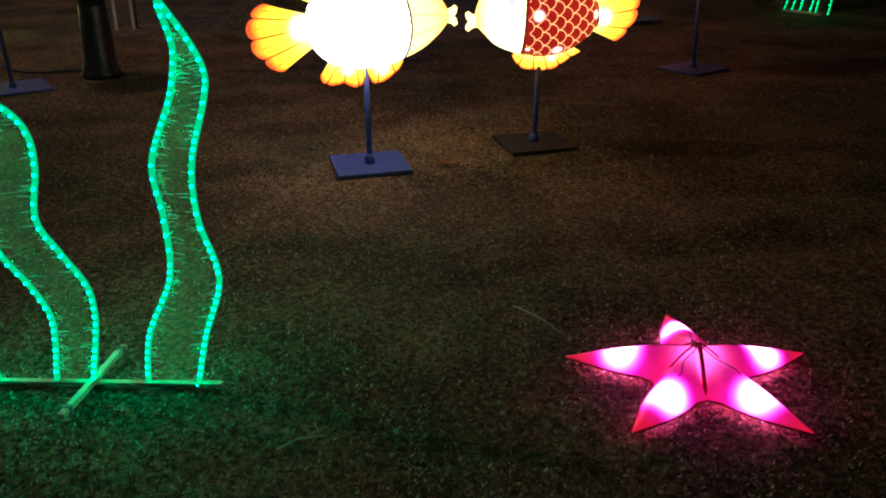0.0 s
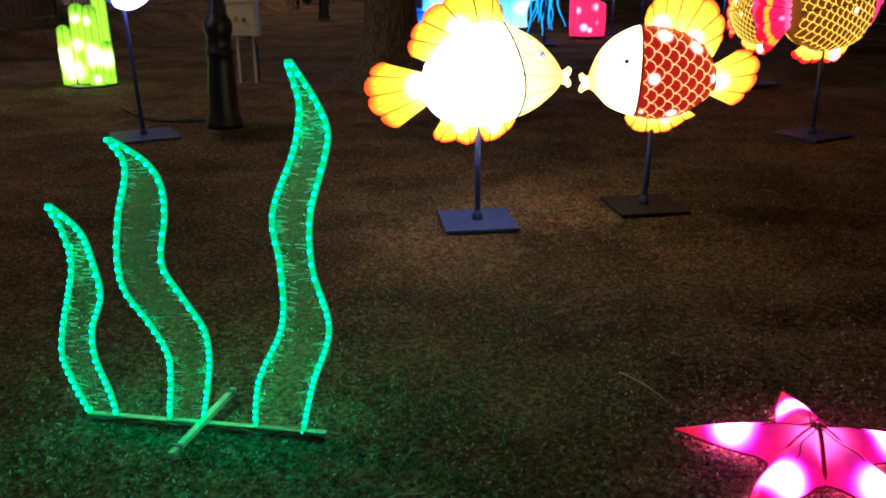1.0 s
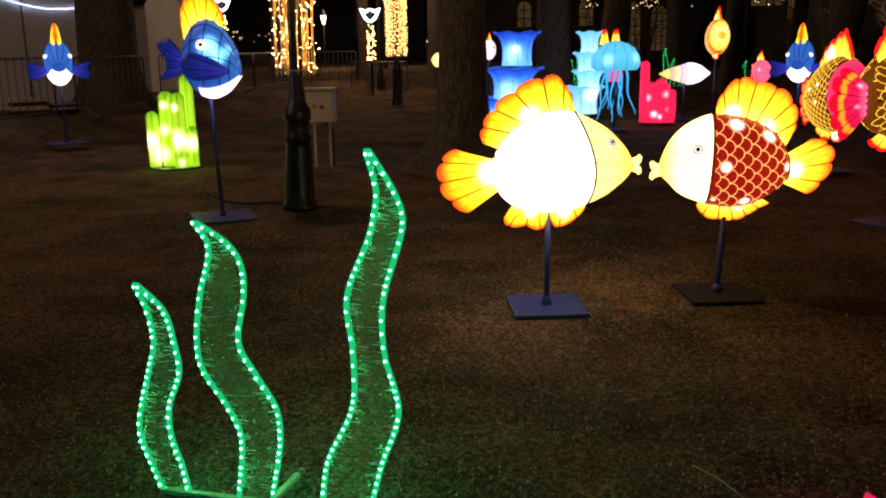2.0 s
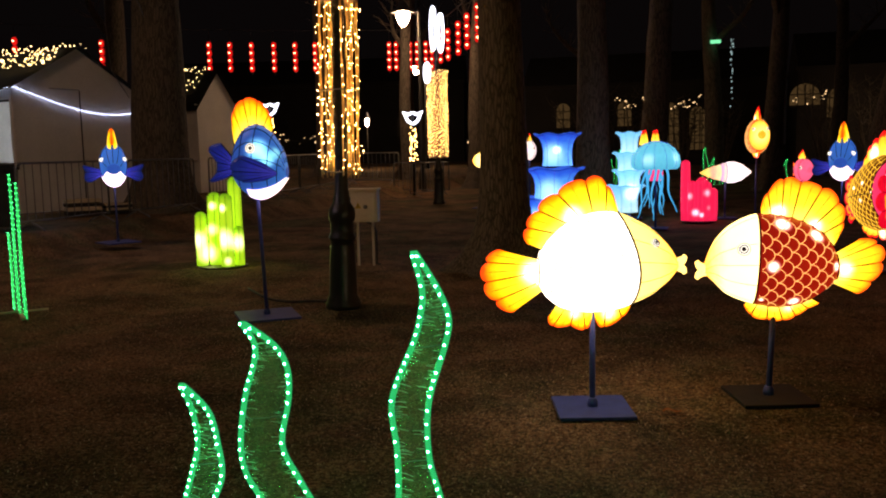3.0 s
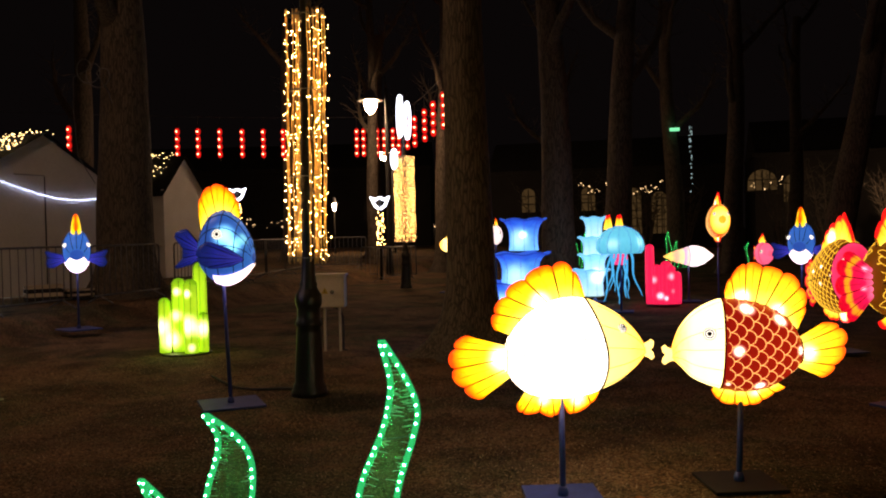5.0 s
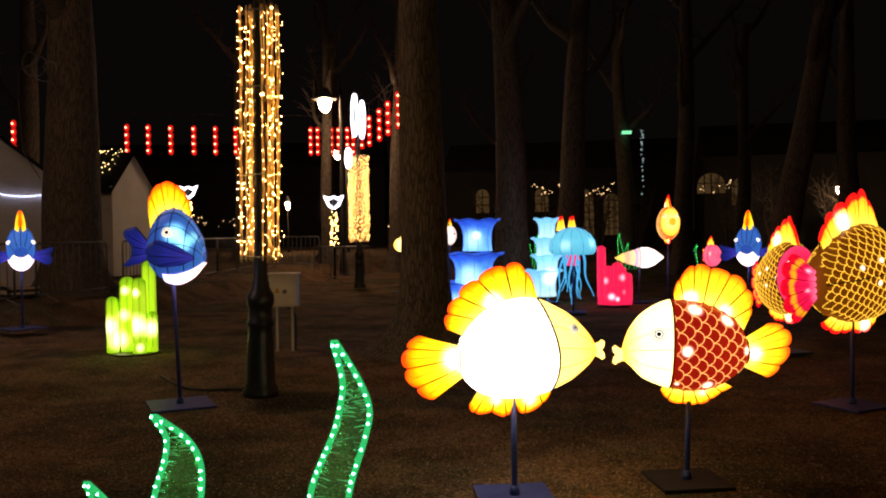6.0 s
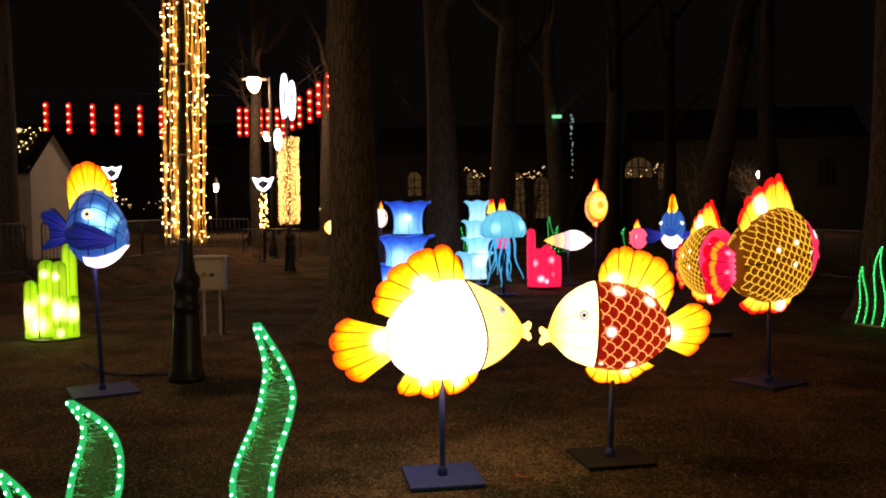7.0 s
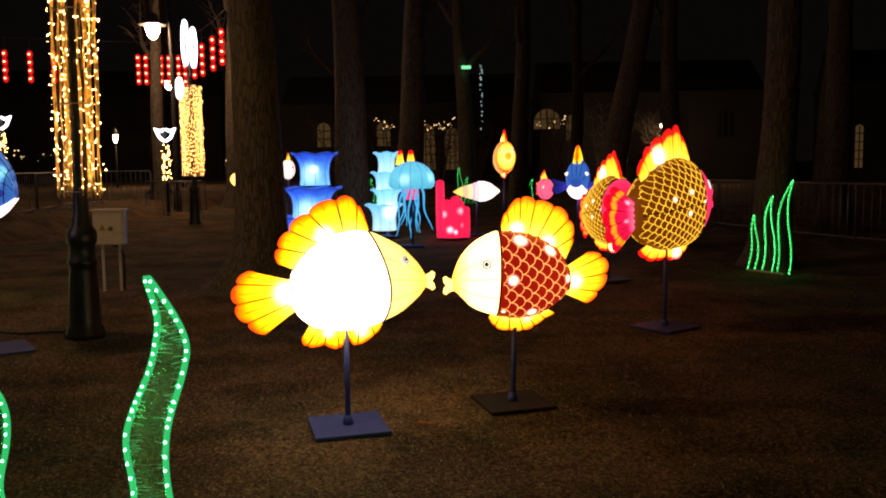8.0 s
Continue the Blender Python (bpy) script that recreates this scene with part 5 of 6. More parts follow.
# ---------------------------------------------------------------- electric cabinet and cable
def cabinet(m):
    ob = thing("electric_cabinet", m, "cream electric cabinet on two posts with warning sign", "electric box")
    body = part("body", box(bmesh.new(), (-0.2, -0.11, 0.64), (0.2, 0.11, 1.1), 0.008), BOX_PAINT, ob, "", False)
    part("roof", box(bmesh.new(), (-0.225, -0.14, 1.1), (0.225, 0.12, 1.125), 0.005), BOX_PAINT, body, "overhanging lid", False)
    door = part("door", box(bmesh.new(), (-0.185, -0.121, 0.66), (0.165, -0.108, 1.085), 0.004), BOX_PAINT, body, "", False)
    bm = bmesh.new()
    v = [bm.verts.new(p) for p in ((-0.13, -0.1235, 0.84), (-0.03, -0.1235, 0.84), (-0.08, -0.1235, 0.93))]
    w = [bm.verts.new((p.co.x, -0.1215, p.co.z)) for p in v]
    bm.faces.new(v)
    for i in range(3):
        bm.faces.new((v[i], v[(i + 1) % 3], w[(i + 1) % 3], w[i]))
    part("warning_sign", bm, BRASS, door, "yellow warning triangle", False)
    part("bolt_mark", box(bmesh.new(), (-0.084, -0.1255, 0.855), (-0.076, -0.1235, 0.9)), BLACK, door, "", False)
    part("padlock", rake(lathe(bmesh.new(), [(0.03, 0), (0.03, 0.03), (0.02, 0.036)], 12), pose(0.03, -0.121, 0.865, 90)), GALVANISED, door, "steel padlock")
    for x in (-0.11, 0.11):
        part("leg", box(bmesh.new(), (x - 0.016, -0.02, 0), (x + 0.016, 0.02, 0.64), 0.003), BOX_PAINT, ob, "", False)
    part("supply_cable", tube(bmesh.new(), [(0.02, 0.02, 0.63), (0.1, 0.02, 0.6), (0.155, 0.0, 0.5), (0.16, 0.0, 0.25), (0.15, 0.0, 0.02), (0.2, 0.04, 0.01)], 0.014, 8), CABLE, ob, "black supply cable")
    return ob


cabinet(pose(-4.77, 11.7, 0, 0, 0, 12))
cable = part("cable", tube(bmesh.new(), [smooth_curve([(-3.85, 8.55, 0.06), (-4.0, 8.7, 0.02), (-4.2, 8.75, 0.012), (-4.45, 8.66, 0.012), (-4.8, 8.8, 0.012), (-5.4, 9.4, 0.012)], i / 40) for i in range(41)], 0.015, 8), CABLE, None)
tagged(cable, "black cable lying on the soil by the lamp post", "cable")


def fallen_leaf(m, mat, label, size):
    bm = bmesh.new()
    sheet(bm, [[(size * (i / 6 - 0.5), size * 0.45 * (j / 4 - 0.5) * math.sin(math.pi * (0.08 + 0.84 * i / 6)), 0.02 + size * 0.12 * abs(j / 4 - 0.5) + 0.01 * math.sin(i)) for j in range(5)] for i in range(7)])
    bmesh.ops.solidify(bm, geom=bm.faces[:], thickness=0.0015)
    ob = part("fallen_leaf", bm, mat, None)
    ob.matrix_basis = m
    tagged(ob, label, "leaf")


LEAF = surface("orange_dead_leaf", (0.4, 0.12, 0.03), (0.7, 0.26, 0.08), 20, 0.7)
fallen_leaf(pose(-0.22, 5.55, -0.012, 0, 0, 20), LEAF, "single orange-brown fallen leaf on the soil", 0.12)
fallen_leaf(pose(0.2, 3.22, -0.012, 0, 0, 70), CHIPS, "pale dry fallen leaf on the soil", 0.05)
twig = part("twig", tube(bmesh.new(), [(0.15, 3.45, 0.012), (0.23, 3.36, 0.02), (0.3, 3.27, 0.014), (0.33, 3.22, 0.01)], [0.0028, 0.0025, 0.002, 0.0015], 6), WOOD, None)
tagged(twig, "thin dry twig on the soil", "twig")
twig = part("twig", tube(bmesh.new(), [(-0.62, 2.42, 0.012), (-0.56, 2.47, 0.018), (-0.48, 2.5, 0.012)], [0.004, 0.004, 0.002], 6), WOOD, None)
tagged(twig, "thin dry twig on the soil", "twig")


# ---------------------------------------------------------------- trees
def tree(m, r, lean, label, seed, limbs=5, height=11.0, flare=1.6, fork=6.0):
    ob = thing("tree", m, label, "tree")
    rng = random.Random(seed)
    seg, n = 28, 26
    bm = bmesh.new()
    grid = []
    for i in range(n + 1):
        z = height * (i / n) ** 1.5
        taper = 1 - 0.55 * z / height
        base = 1 + (flare - 1) * math.exp(-z / 0.32)
        row = []
        for j in range(seg + 1):
            a = 2 * math.pi * (j % seg) / seg
            lobes = 1 + 0.22 * (math.exp(-z / 0.4)) * math.cos(a * 5 + seed) + 0.05 * noise.noise((math.cos(a) * 2, math.sin(a) * 2, z * 1.2 + seed))
            rr = r * taper * base * lobes
            row.append((lean[0] * z / 5 + 0.06 * math.sin(z * 0.6 + seed) * min(1, z / 3) + rr * math.cos(a), lean[1] * z / 5 + rr * math.sin(a), z - 0.04))
        grid.append(row)
    rows = sheet(bm, grid)
    bmesh.ops.remove_doubles(bm, verts=bm.verts, dist=1e-4)
    trunk = part("trunk", bm, BARK, ob, "tall straight trunk with rough furrowed bark")
    for k in range(limbs):
        z = fork + (height - fork - 0.5) * k / max(1, limbs - 1)
        a = k * 2.4 + seed
        p = Vector((lean[0] * z / 5, lean[1] * z / 5, z))
        pts, rad = [p], [r * 0.38]
        way = Vector((math.cos(a), math.sin(a), 0.75))
        for q in range(7):
            way = (way + Vector((rng.uniform(-0.25, 0.25), rng.uniform(-0.25, 0.25), 0.12))).normalized()
            pts.append(pts[-1] + way * 0.55)
            rad.append(r * 0.38 * (1 - (q + 1) / 8))
        limb = part("limb", tube(bmesh.new(), pts, rad, 9), BARK, ob)
        bmt = bmesh.new()
        for q in range(2, 7):
            for s in range(5):
                w = Vector((rng.uniform(-1, 1), rng.uniform(-1, 1), rng.uniform(-0.1, 0.9))).normalized()
                b = pts[q]
                tube(bmt, [b, b + w * 0.35, b + w * 0.6 + Vector((0, 0, 0.12)), b + w * 0.95 + Vector((rng.uniform(-0.15, 0.15), rng.uniform(-0.15, 0.15), 0.2))], [0.018, 0.012, 0.008, 0.003], 5)
        tagged(part("twig_spray", bmt, BARK, limb, "bare winter twigs"), "", "", "", "stuff")
    return ob


tree(pose(-2.73, 11.77, 0), 0.355, (0.03, 0), "tall park tree with furrowed bark and flared roots", 2, 5, 11, 2.2)
tree(pose(-2.72, 22.0, 0), 0.46, (-0.15, 0), "dark thick park tree with a furrowed trunk", 5)
tree(pose(-1.75, 27.0, 0), 0.45, (0.35, 0), "dark park tree with a leaning trunk", 7, 5, 12)
tree(pose(-12.3, 17.6, 0.38), 0.68, (0.02, 0), "very thick dark tree beside the market stalls", 11, 5, 12, 1.5)
tree(pose(4.85, 13.75, 0), 0.3, (0.2, 0), "dark tree beside the seaweed lights", 13, 5, 11, 1.5)
tree(pose(4.1, 25.0, 0), 0.42, (0.85, 0), "dark leaning tree on the lawn", 17, 5, 11)
for x, y, r, ln, s in ((-9.5, 36, 0.4, 0.1, 21), (2.2, 33, 0.38, 0.1, 23), (0.3, 41, 0.45, -0.2, 25), (8.0, 33, 0.4, -0.1, 27), (12.5, 30, 0.42, 0.2, 29), (-18.5, 40, 0.45, 0.0, 31), (-15.5, 44, 0.4, 0.2, 33), (-23, 30, 0.5, 0.1, 35), (6.0, 46, 0.4, 0.1, 37), (9.6, 22.5, 0.36, 0.1, 39), (-6.0, 45, 0.4, 0.0, 41)):
    tree(pose(x, y, rise(x, y)), r, (ln, 0), "dark bare winter tree in the night park", s, 4, 12)


# ---------------------------------------------------------------- market stalls
GARLAND = glow("golden_roof_diode", (1.0, 0.72, 0.3), 9.0)


def stall(m, label, lit, w, dpt, eave, ridge):
    """A white market hut: gable wall along its +x from the corner at its origin, the serving side along +y."""
    ob = thing("market_stall", m, label, "market stall", "market stalls")
    bm = bmesh.new()
    f = [bm.verts.new(p) for p in ((0, 0, 0), (w, 0, 0), (w, 0, eave), (w / 2, 0, ridge), (0, 0, eave))]
    b = [bm.verts.new(v.co + Vector((0, 0.07, 0))) for v in f]
    bm.faces.new(f)
    bm.faces.new(b[::-1])
    for i in range(5):
        bm.faces.new((f[i], f[(i + 1) % 5], b[(i + 1) % 5], b[i]))
    gable = part("gable_wall", bm, PLASTER, ob, "white gable wall", False)
    if lit:
        part("seam_strip", box(bmesh.new(), (w * 0.5, -0.012, 0.02), (w * 0.5 + 0.03, 0, eave - 0.03), 0.003), DARK_WALL, gable, "", False)
    if lit:
        part("rail_strip", box(bmesh.new(), (w * 0.27, -0.025, eave - 0.02), (w * 0.5, 0.0, eave + 0.0), 0.004), GALVANISED, gable, "", False)
    part("corner_post", box(bmesh.new(), (-0.05, -0.04, 0), (0.03, 0.07, eave), 0.006), PLASTER, ob, "", False)
    part("far_wall", box(bmesh.new(), (w - 0.07, 0.07, 0), (w, dpt, eave)), PLASTER, ob, "", False)
    part("back_wall", box(bmesh.new(), (0, dpt, 0), (w, dpt + 0.07, eave)), PLASTER, ob, "", False)
    part("front_panel", box(bmesh.new(), (0, 0.07, 0), (0.07, dpt, 1.05)), PLASTER, ob, "white counter front", False)
    part("fascia", box(bmesh.new(), (0, 0.07, eave - 0.3), (0.07, dpt, eave)), PLASTER, ob, "", False)
    if not lit:
        part("shutter", box(bmesh.new(), (0.005, 0.07, 1.05), (0.06, dpt, eave - 0.3)), PLASTER, ob, "closed white shutter", False)
    part("counter", box(bmesh.new(), (-0.2, 0.1, 1.05), (0.35, dpt - 0.1, 1.09), 0.006), WOOD, ob, "", False)
    for side in (0, 1):
        x0, x1 = (-0.22, w / 2) if side == 0 else (w + 0.22, w / 2)
        z0 = eave - 0.22 * (ridge - eave) / (w / 2) + 0.02
        bm = bmesh.new()
        rows = sheet(bm, [[(x0 + (x1 - x0) * i / 8, -0.16 + (dpt + 0.3) * j / 10, z0 + (ridge + 0.04 - z0) * i / 8) for j in range(11)] for i in range(9)])
        bmesh.ops.solidify(bm, geom=bm.faces[:], thickness=0.06)
        roof = part("roof_slope", bm, ROOFING, ob, "dark felt roof slope", False)
        rng = random.Random(side + 5)
        places = []
        for q in range(420 if side == 0 and lit else 60):
            i, j = rng.uniform(0.42, 0.98) if side == 0 else rng.uniform(0.85, 1), rng.uniform(0, 1) if lit else rng.uniform(0.15, 1)
            places.append(Matrix.Translation((x0 + (x1 - x0) * i, -0.16 + (dpt + 0.3) * j, z0 + (ridge + 0.04 - z0) * i + 0.09 + rng.uniform(0, 0.05))) @ Matrix.Scale(rng.uniform(0.008, 0.016), 4))
        many(icos(1), places, "diode", GARLAND, roof, "net of golden roof lights")
    if lit:
        part("tube_lamp", box(bmesh.new(), (0.2, 0.3, eave - 0.22), (0.3, dpt - 0.5, eave - 0.17), 0.01), COUNTER_GLOW, ob, "cold white tube lamp under the roof", False)
        pts = [(-0.02 + (w + 0.02) * q, -0.05, eave - 0.02 - 0.62 * math.sin(math.pi * q * 0.72) * (0.75 + 0.25 * q)) for q in [i / 40 for i in range(41)]]
        g = part("garland_wire", tube(bmesh.new(), pts, 0.006, 5), CABLE, ob)
        many(icos(1), [Matrix.Translation(smooth_curve(pts, i / 90)) @ Matrix.Scale(0.0095, 4) for i in range(91)], "diode", BLUE_BEAD, g, "cold white garland diodes")
        pts = [(-0.12, 0.0 + dpt * i / 30, eave - 0.05 - 0.03 * abs(math.sin(i * 0.4))) for i in range(31)]
        g = part("garland_wire", tube(bmesh.new(), pts, 0.006, 5), CABLE, ob)
        many(icos(1), [Matrix.Translation(smooth_curve(pts, i / 70)) @ Matrix.Scale(0.013, 4) for i in range(71)], "diode", BLUE_BEAD, g, "cold white garland diodes")
    return ob


stall(pose(-15.35, 16.4, 0.37, 0, 0, 80), "white market stall with golden roof lights and white garland", True, 3.7, 7.0, 2.95, 3.95)
stall(pose(-16.27, 25.35, 0.37, 0, 0, 80), "narrow white market stall with dark roof, unlit", False, 1.95, 2.6, 2.95, 4.1)


def crate(m, label, size):
    ob = thing("crate", m, label, "crate")
    a, b, h = size
    for k in range(4):
        z = 0.02 + h * k / 4
        for y in (-b, b):
            part("slat", box(bmesh.new(), (-a, y - 0.01, z), (a, y + 0.01, z + h / 5), 0.003), WOOD if k % 2 else DARK_WALL, ob, "", False)
        for x in (-a, a):
            part("slat", box(bmesh.new(), (x - 0.01, -b + 0.01, z), (x + 0.01, b - 0.01, z + h / 5), 0.003), WOOD if k % 2 else DARK_WALL, ob, "", False)
    part("bottom", box(bmesh.new(), (-a, -b, 0), (a, b, 0.02)), DARK_WALL, ob, "", False)
    return ob


crate(pose(-13.2, 15.9, 0.38, 0, 0, 50), "dark slatted crate by the stall wall", (0.35, 0.25, 0.35))
crate(pose(-12.85, 16.55, 0.38, 0, 0, 62), "low dark crate by the stall wall", (0.3, 0.2, 0.22))


def refuse_bin(m):
    ob = thing("refuse_bin", m, "dark wheeled refuse bin standing behind the crowd barrier", "bin")
    bm = box(bmesh.new(), (-0.3, -0.33, 0.07), (0.3, 0.33, 1.12), 0.03)
    for v in bm.verts:
        k = 0.82 + 0.18 * v.co.z / 1.12
        v.co.x, v.co.y = v.co.x * k, v.co.y * k
    part("body", bm, BIN_PLASTIC, ob, "", False)
    part("rim", box(bmesh.new(), (-0.33, -0.36, 1.08), (0.33, 0.36, 1.13), 0.012), BIN_PLASTIC, ob, "", False)
    lid = part("lid", box(bmesh.new(), (-0.34, -0.38, 1.132), (0.34, 0.4, 1.2), 0.03), BIN_PLASTIC, ob, "closed dark lid", False)
    part("handle", tube(bmesh.new(), [(-0.26, 0.38, 1.16), (-0.26, 0.45, 1.15), (0.26, 0.45, 1.15), (0.26, 0.38, 1.16)], 0.016, 8), BIN_PLASTIC, lid)
    for x in (-0.25, 0.25):
        wheel = rake(lathe(bmesh.new(), [(0.03, -0.025), (0.09, -0.025), (0.1, -0.012), (0.1, 0.012), (0.09, 0.025), (0.03, 0.025)], 16), pose(x, 0.24, 0.1, 0, 90, 0))
        part("wheel", wheel, CABLE, ob, "black rubber wheel")
    for x in (-0.2, 0.2):
        part("foot", box(bmesh.new(), (x - 0.04, -0.26, 0), (x + 0.04, -0.2, 0.09), 0.008), BIN_PLASTIC, ob, "", False)
    return ob


refuse_bin(pose(-12.1, 12.5, rise(-12.1, 12.5), 0, 0, 45))


# ---------------------------------------------------------------- crowd barriers
def barrier_proto():
    ob = thing("crowd_barrier", pose(0, 0, -50), "galvanised steel crowd barrier with upright bars", "barrier", "crowd barriers")
    w, h = 2.3, 1.2
    frame_pts = [(0, 0, 0.16), (0, 0, h - 0.08), (0.03, 0, h - 0.02), (0.09, 0, h), (w - 0.09, 0, h), (w - 0.03, 0, h - 0.02), (w, 0, h - 0.08), (w, 0, 0.16)]
    part("frame", tube(bmesh.new(), frame_pts, 0.021, 8), GALVANISED, ob, "bent tube frame")
    part("lower_rail", tube(bmesh.new(), [(0, 0, 0.18), (w, 0, 0.18)], 0.017, 8), GALVANISED, ob)
    for k in range(1, 12):
        part("bar", tube(bmesh.new(), [(w * k / 12, 0, 0.18), (w * k / 12, 0, h)], 0.009, 6), GALVANISED, ob)
    for x in (0.25, w - 0.25):
        part("foot", tube(bmesh.new(), [(x, -0.3, 0.02), (x, -0.26, 0.05), (x, 0, 0.17), (x, 0.26, 0.05), (x, 0.3, 0.02)], 0.016, 8), GALVANISED, ob, "splayed foot")
    return ob


def run(points, proto):
    for (x0, y0), (x1, y1) in zip(points, points[1:]):
        d = math.hypot(x1 - x0, y1 - y0)
        n = max(1, round(d / 2.42))
        for k in range(n):
            x, y = x0 + (x1 - x0) * k / n, y0 + (y1 - y0) * k / n
            copy_thing(proto, pose(x, y, rise(x + 0.5 * (x1 - x0) / n, y) - 0.01, 0, 0, math.degrees(math.atan2(y1 - y0, x1 - x0))))


proto = barrier_proto()
run([(-13.6, 9.4), (-11.45, 12.2), (-11.3, 18.0), (-12.2, 24.5), (-13.5, 31.5)], proto)
run([(-13.4, 31.0), (-9.3, 30.4), (-9.9, 27.8)], proto)
run([(5.6, 23.0), (6.7, 18.7), (7.2, 17.3), (8.6, 13.8), (11.2, 9.0)], proto)
for o in [*proto.children_recursive, proto]:
    bpy.data.objects.remove(o)


# ---------------------------------------------------------------- red lantern strings
def lantern_string(m, count, size, label):
    ob = thing("lantern_string", m, label, "lantern string", "red lantern strings")
    part("cord", tube(bmesh.new(), [(0, 0, -count * size * 1.1 - 0.1), (0, 0, 0.5)], 0.012, 5), CABLE, ob)
    for k in range(count):
        z = -size * 1.08 * (k + 0.5)
        bm = lathe(bmesh.new(), [(size * q * 0.72, z + size * p) for q, p in ((0.1, -0.5), (0.3, -0.46), (0.45, -0.25), (0.48, 0), (0.45, 0.25), (0.3, 0.46), (0.1, 0.5))], 14)
        l = part("lantern", bm, RED_SILK, ob, "ribbed red silk lantern")
        part("lamp", ball(bmesh.new(), (0.06 * size, -size * 0.3, z), size * 0.15, 1), RED_CORE, l, "bulb glowing through the silk")
    return ob


LS = "string of red lanterns hanging on a line over the park"
LEFT_ROW = [(-27.3, 29.4), (-24.8, 31.6), (-24.2, 32.1), (-21.2, 34.2), (-20.4, 34.6), (-19.6, 35.1), (-18.75, 35.6), (-17.9, 36.0), (-17.1, 36.4)]
RIGHT_ROW = [(-14.0, 37.7), (-13.7, 37.8), (-13.1, 38.0), (-12.8, 38.1), (-12.4, 38.2), (-12.15, 38.3), (-10.9, 35.6), (-10.3, 34.7), (-9.35, 32.9), (-8.5, 31.1), (-7.6, 29.2)]
for x, y in LEFT_ROW + RIGHT_ROW:
    lantern_string(pose(x, y, 6.6), 4, 0.31, LS)
line = part("lantern_line", tube(bmesh.new(), [(-29.5, 27.4, 7.3)] + [(x, y, 7.1) for x, y in LEFT_ROW + RIGHT_ROW] + [(-3.0, 12.0, 7.3)], 0.012, 5), CABLE, None)
tagged(line, "dark line that carries the red lantern strings", "cable")
tree(pose(-29.6, 27.2, rise(-29, 27)), 0.4, (0, 0), "dark bare winter tree in the night park", 51, 4, 12)
tree(pose(-12.6, 35.9, 0.0), 0.3, (0, 0), "dark bare winter tree in the night park", 53, 4, 12)


# ---------------------------------------------------------------- street lamps and far lights
def street_lamp(m, height, label, s=1.0, arm=True, glass=LAMP_SOFT):
    """A hooded opal lamp that hangs from a gooseneck, or stands on its own column."""
    ob = thing("street_lamp", m, label, "street lamp", "street lamps")
    side = 0.65 if arm else 0.0
    part("column", lathe(bmesh.new(), [(0.16 * s, 0), (0.14 * s, 0.6), (0.1 * s, 1.0), (0.06 * s, height + (0.5 if arm else -0.3))], 14, (side, 0)), DARK_WALL, ob, "grey lamp column")
    if arm:
        part("arm", tube(bmesh.new(), [(side * (0.5 + 0.5 * math.cos(q)), 0, height + 0.5 + 0.75 * math.sin(q)) for q in [math.pi * k / 14 for k in range(15)]] + [(0, 0, height + 0.45)], 0.025, 8), CAST_IRON, ob, "curved iron gooseneck")
    part("hood", lathe(bmesh.new(), [(0.17 * s, height + 0.11), (0.5 * s, height + 0.03), (0.52 * s, height + 0.06), (0.24 * s, height + 0.22), (0.17 * s, height + 0.42), (0.06 * s, height + 0.5)], 20), GALVANISED, ob, "wide grey metal hood")
    part("globe", lathe(bmesh.new(), [(0.03 * s, height - 0.48), (0.12 * s, height - 0.42), (0.22 * s, height - 0.22), (0.26 * s, height - 0.04), (0.17 * s, height + 0.1)], 20), glass, ob, "bright opal glass")
    return ob


street_lamp(pose(-11.38, 32.3, 0), 6.9, "lit park street lamp with hooded opal globe")


def floodlight(m, height):
    """A tall mast with a short boom and one shaded lamp that looks straight down on the lawn."""
    ob = thing("floodlight_mast", m, "tall grey floodlight mast with one lit lamp", "floodlight")
    part("mast", lathe(bmesh.new(), [(0.2, 0), (0.19, 0.3), (0.15, 0.5), (0.07, height + 0.4)], 16), GALVANISED, ob, "tapered grey mast")
    part("boom", tube(bmesh.new(), [(0, 0, height + 0.3), (-0.8, 0, height + 0.5), (-1.6, 0, height + 0.45)], 0.04, 10), GALVANISED, ob, "short boom")
    part("housing", lathe(bmesh.new(), [(0.42, height + 0.05), (0.4, height + 0.2), (0.2, height + 0.4), (0.05, height + 0.46)], 20, (-1.6, 0)), CAST_IRON, ob, "dark lamp housing")
    part("lens", lathe(bmesh.new(), [(0.05, height - 0.12), (0.22, height - 0.08), (0.33, height), (0.36, height + 0.1)], 20, (-1.6, 0)), LAMP_GLASS, ob, "bright opal lens")
    return ob


floodlight(pose(-12.5, 6.0, 0, 0, 0, 180), 11.0)
street_lamp(pose(-18.6, 55.1, 0), 7.1, "lit park street lamp with grey column", 1.2)
street_lamp(pose(13.6, 58.6, 0), 4.1, "small lit street lamp among dark trees", 0.8, False)
street_lamp(pose(-22.5, 55.8, 0), 3.8, "small white street lamp by the path", 0.5, False)


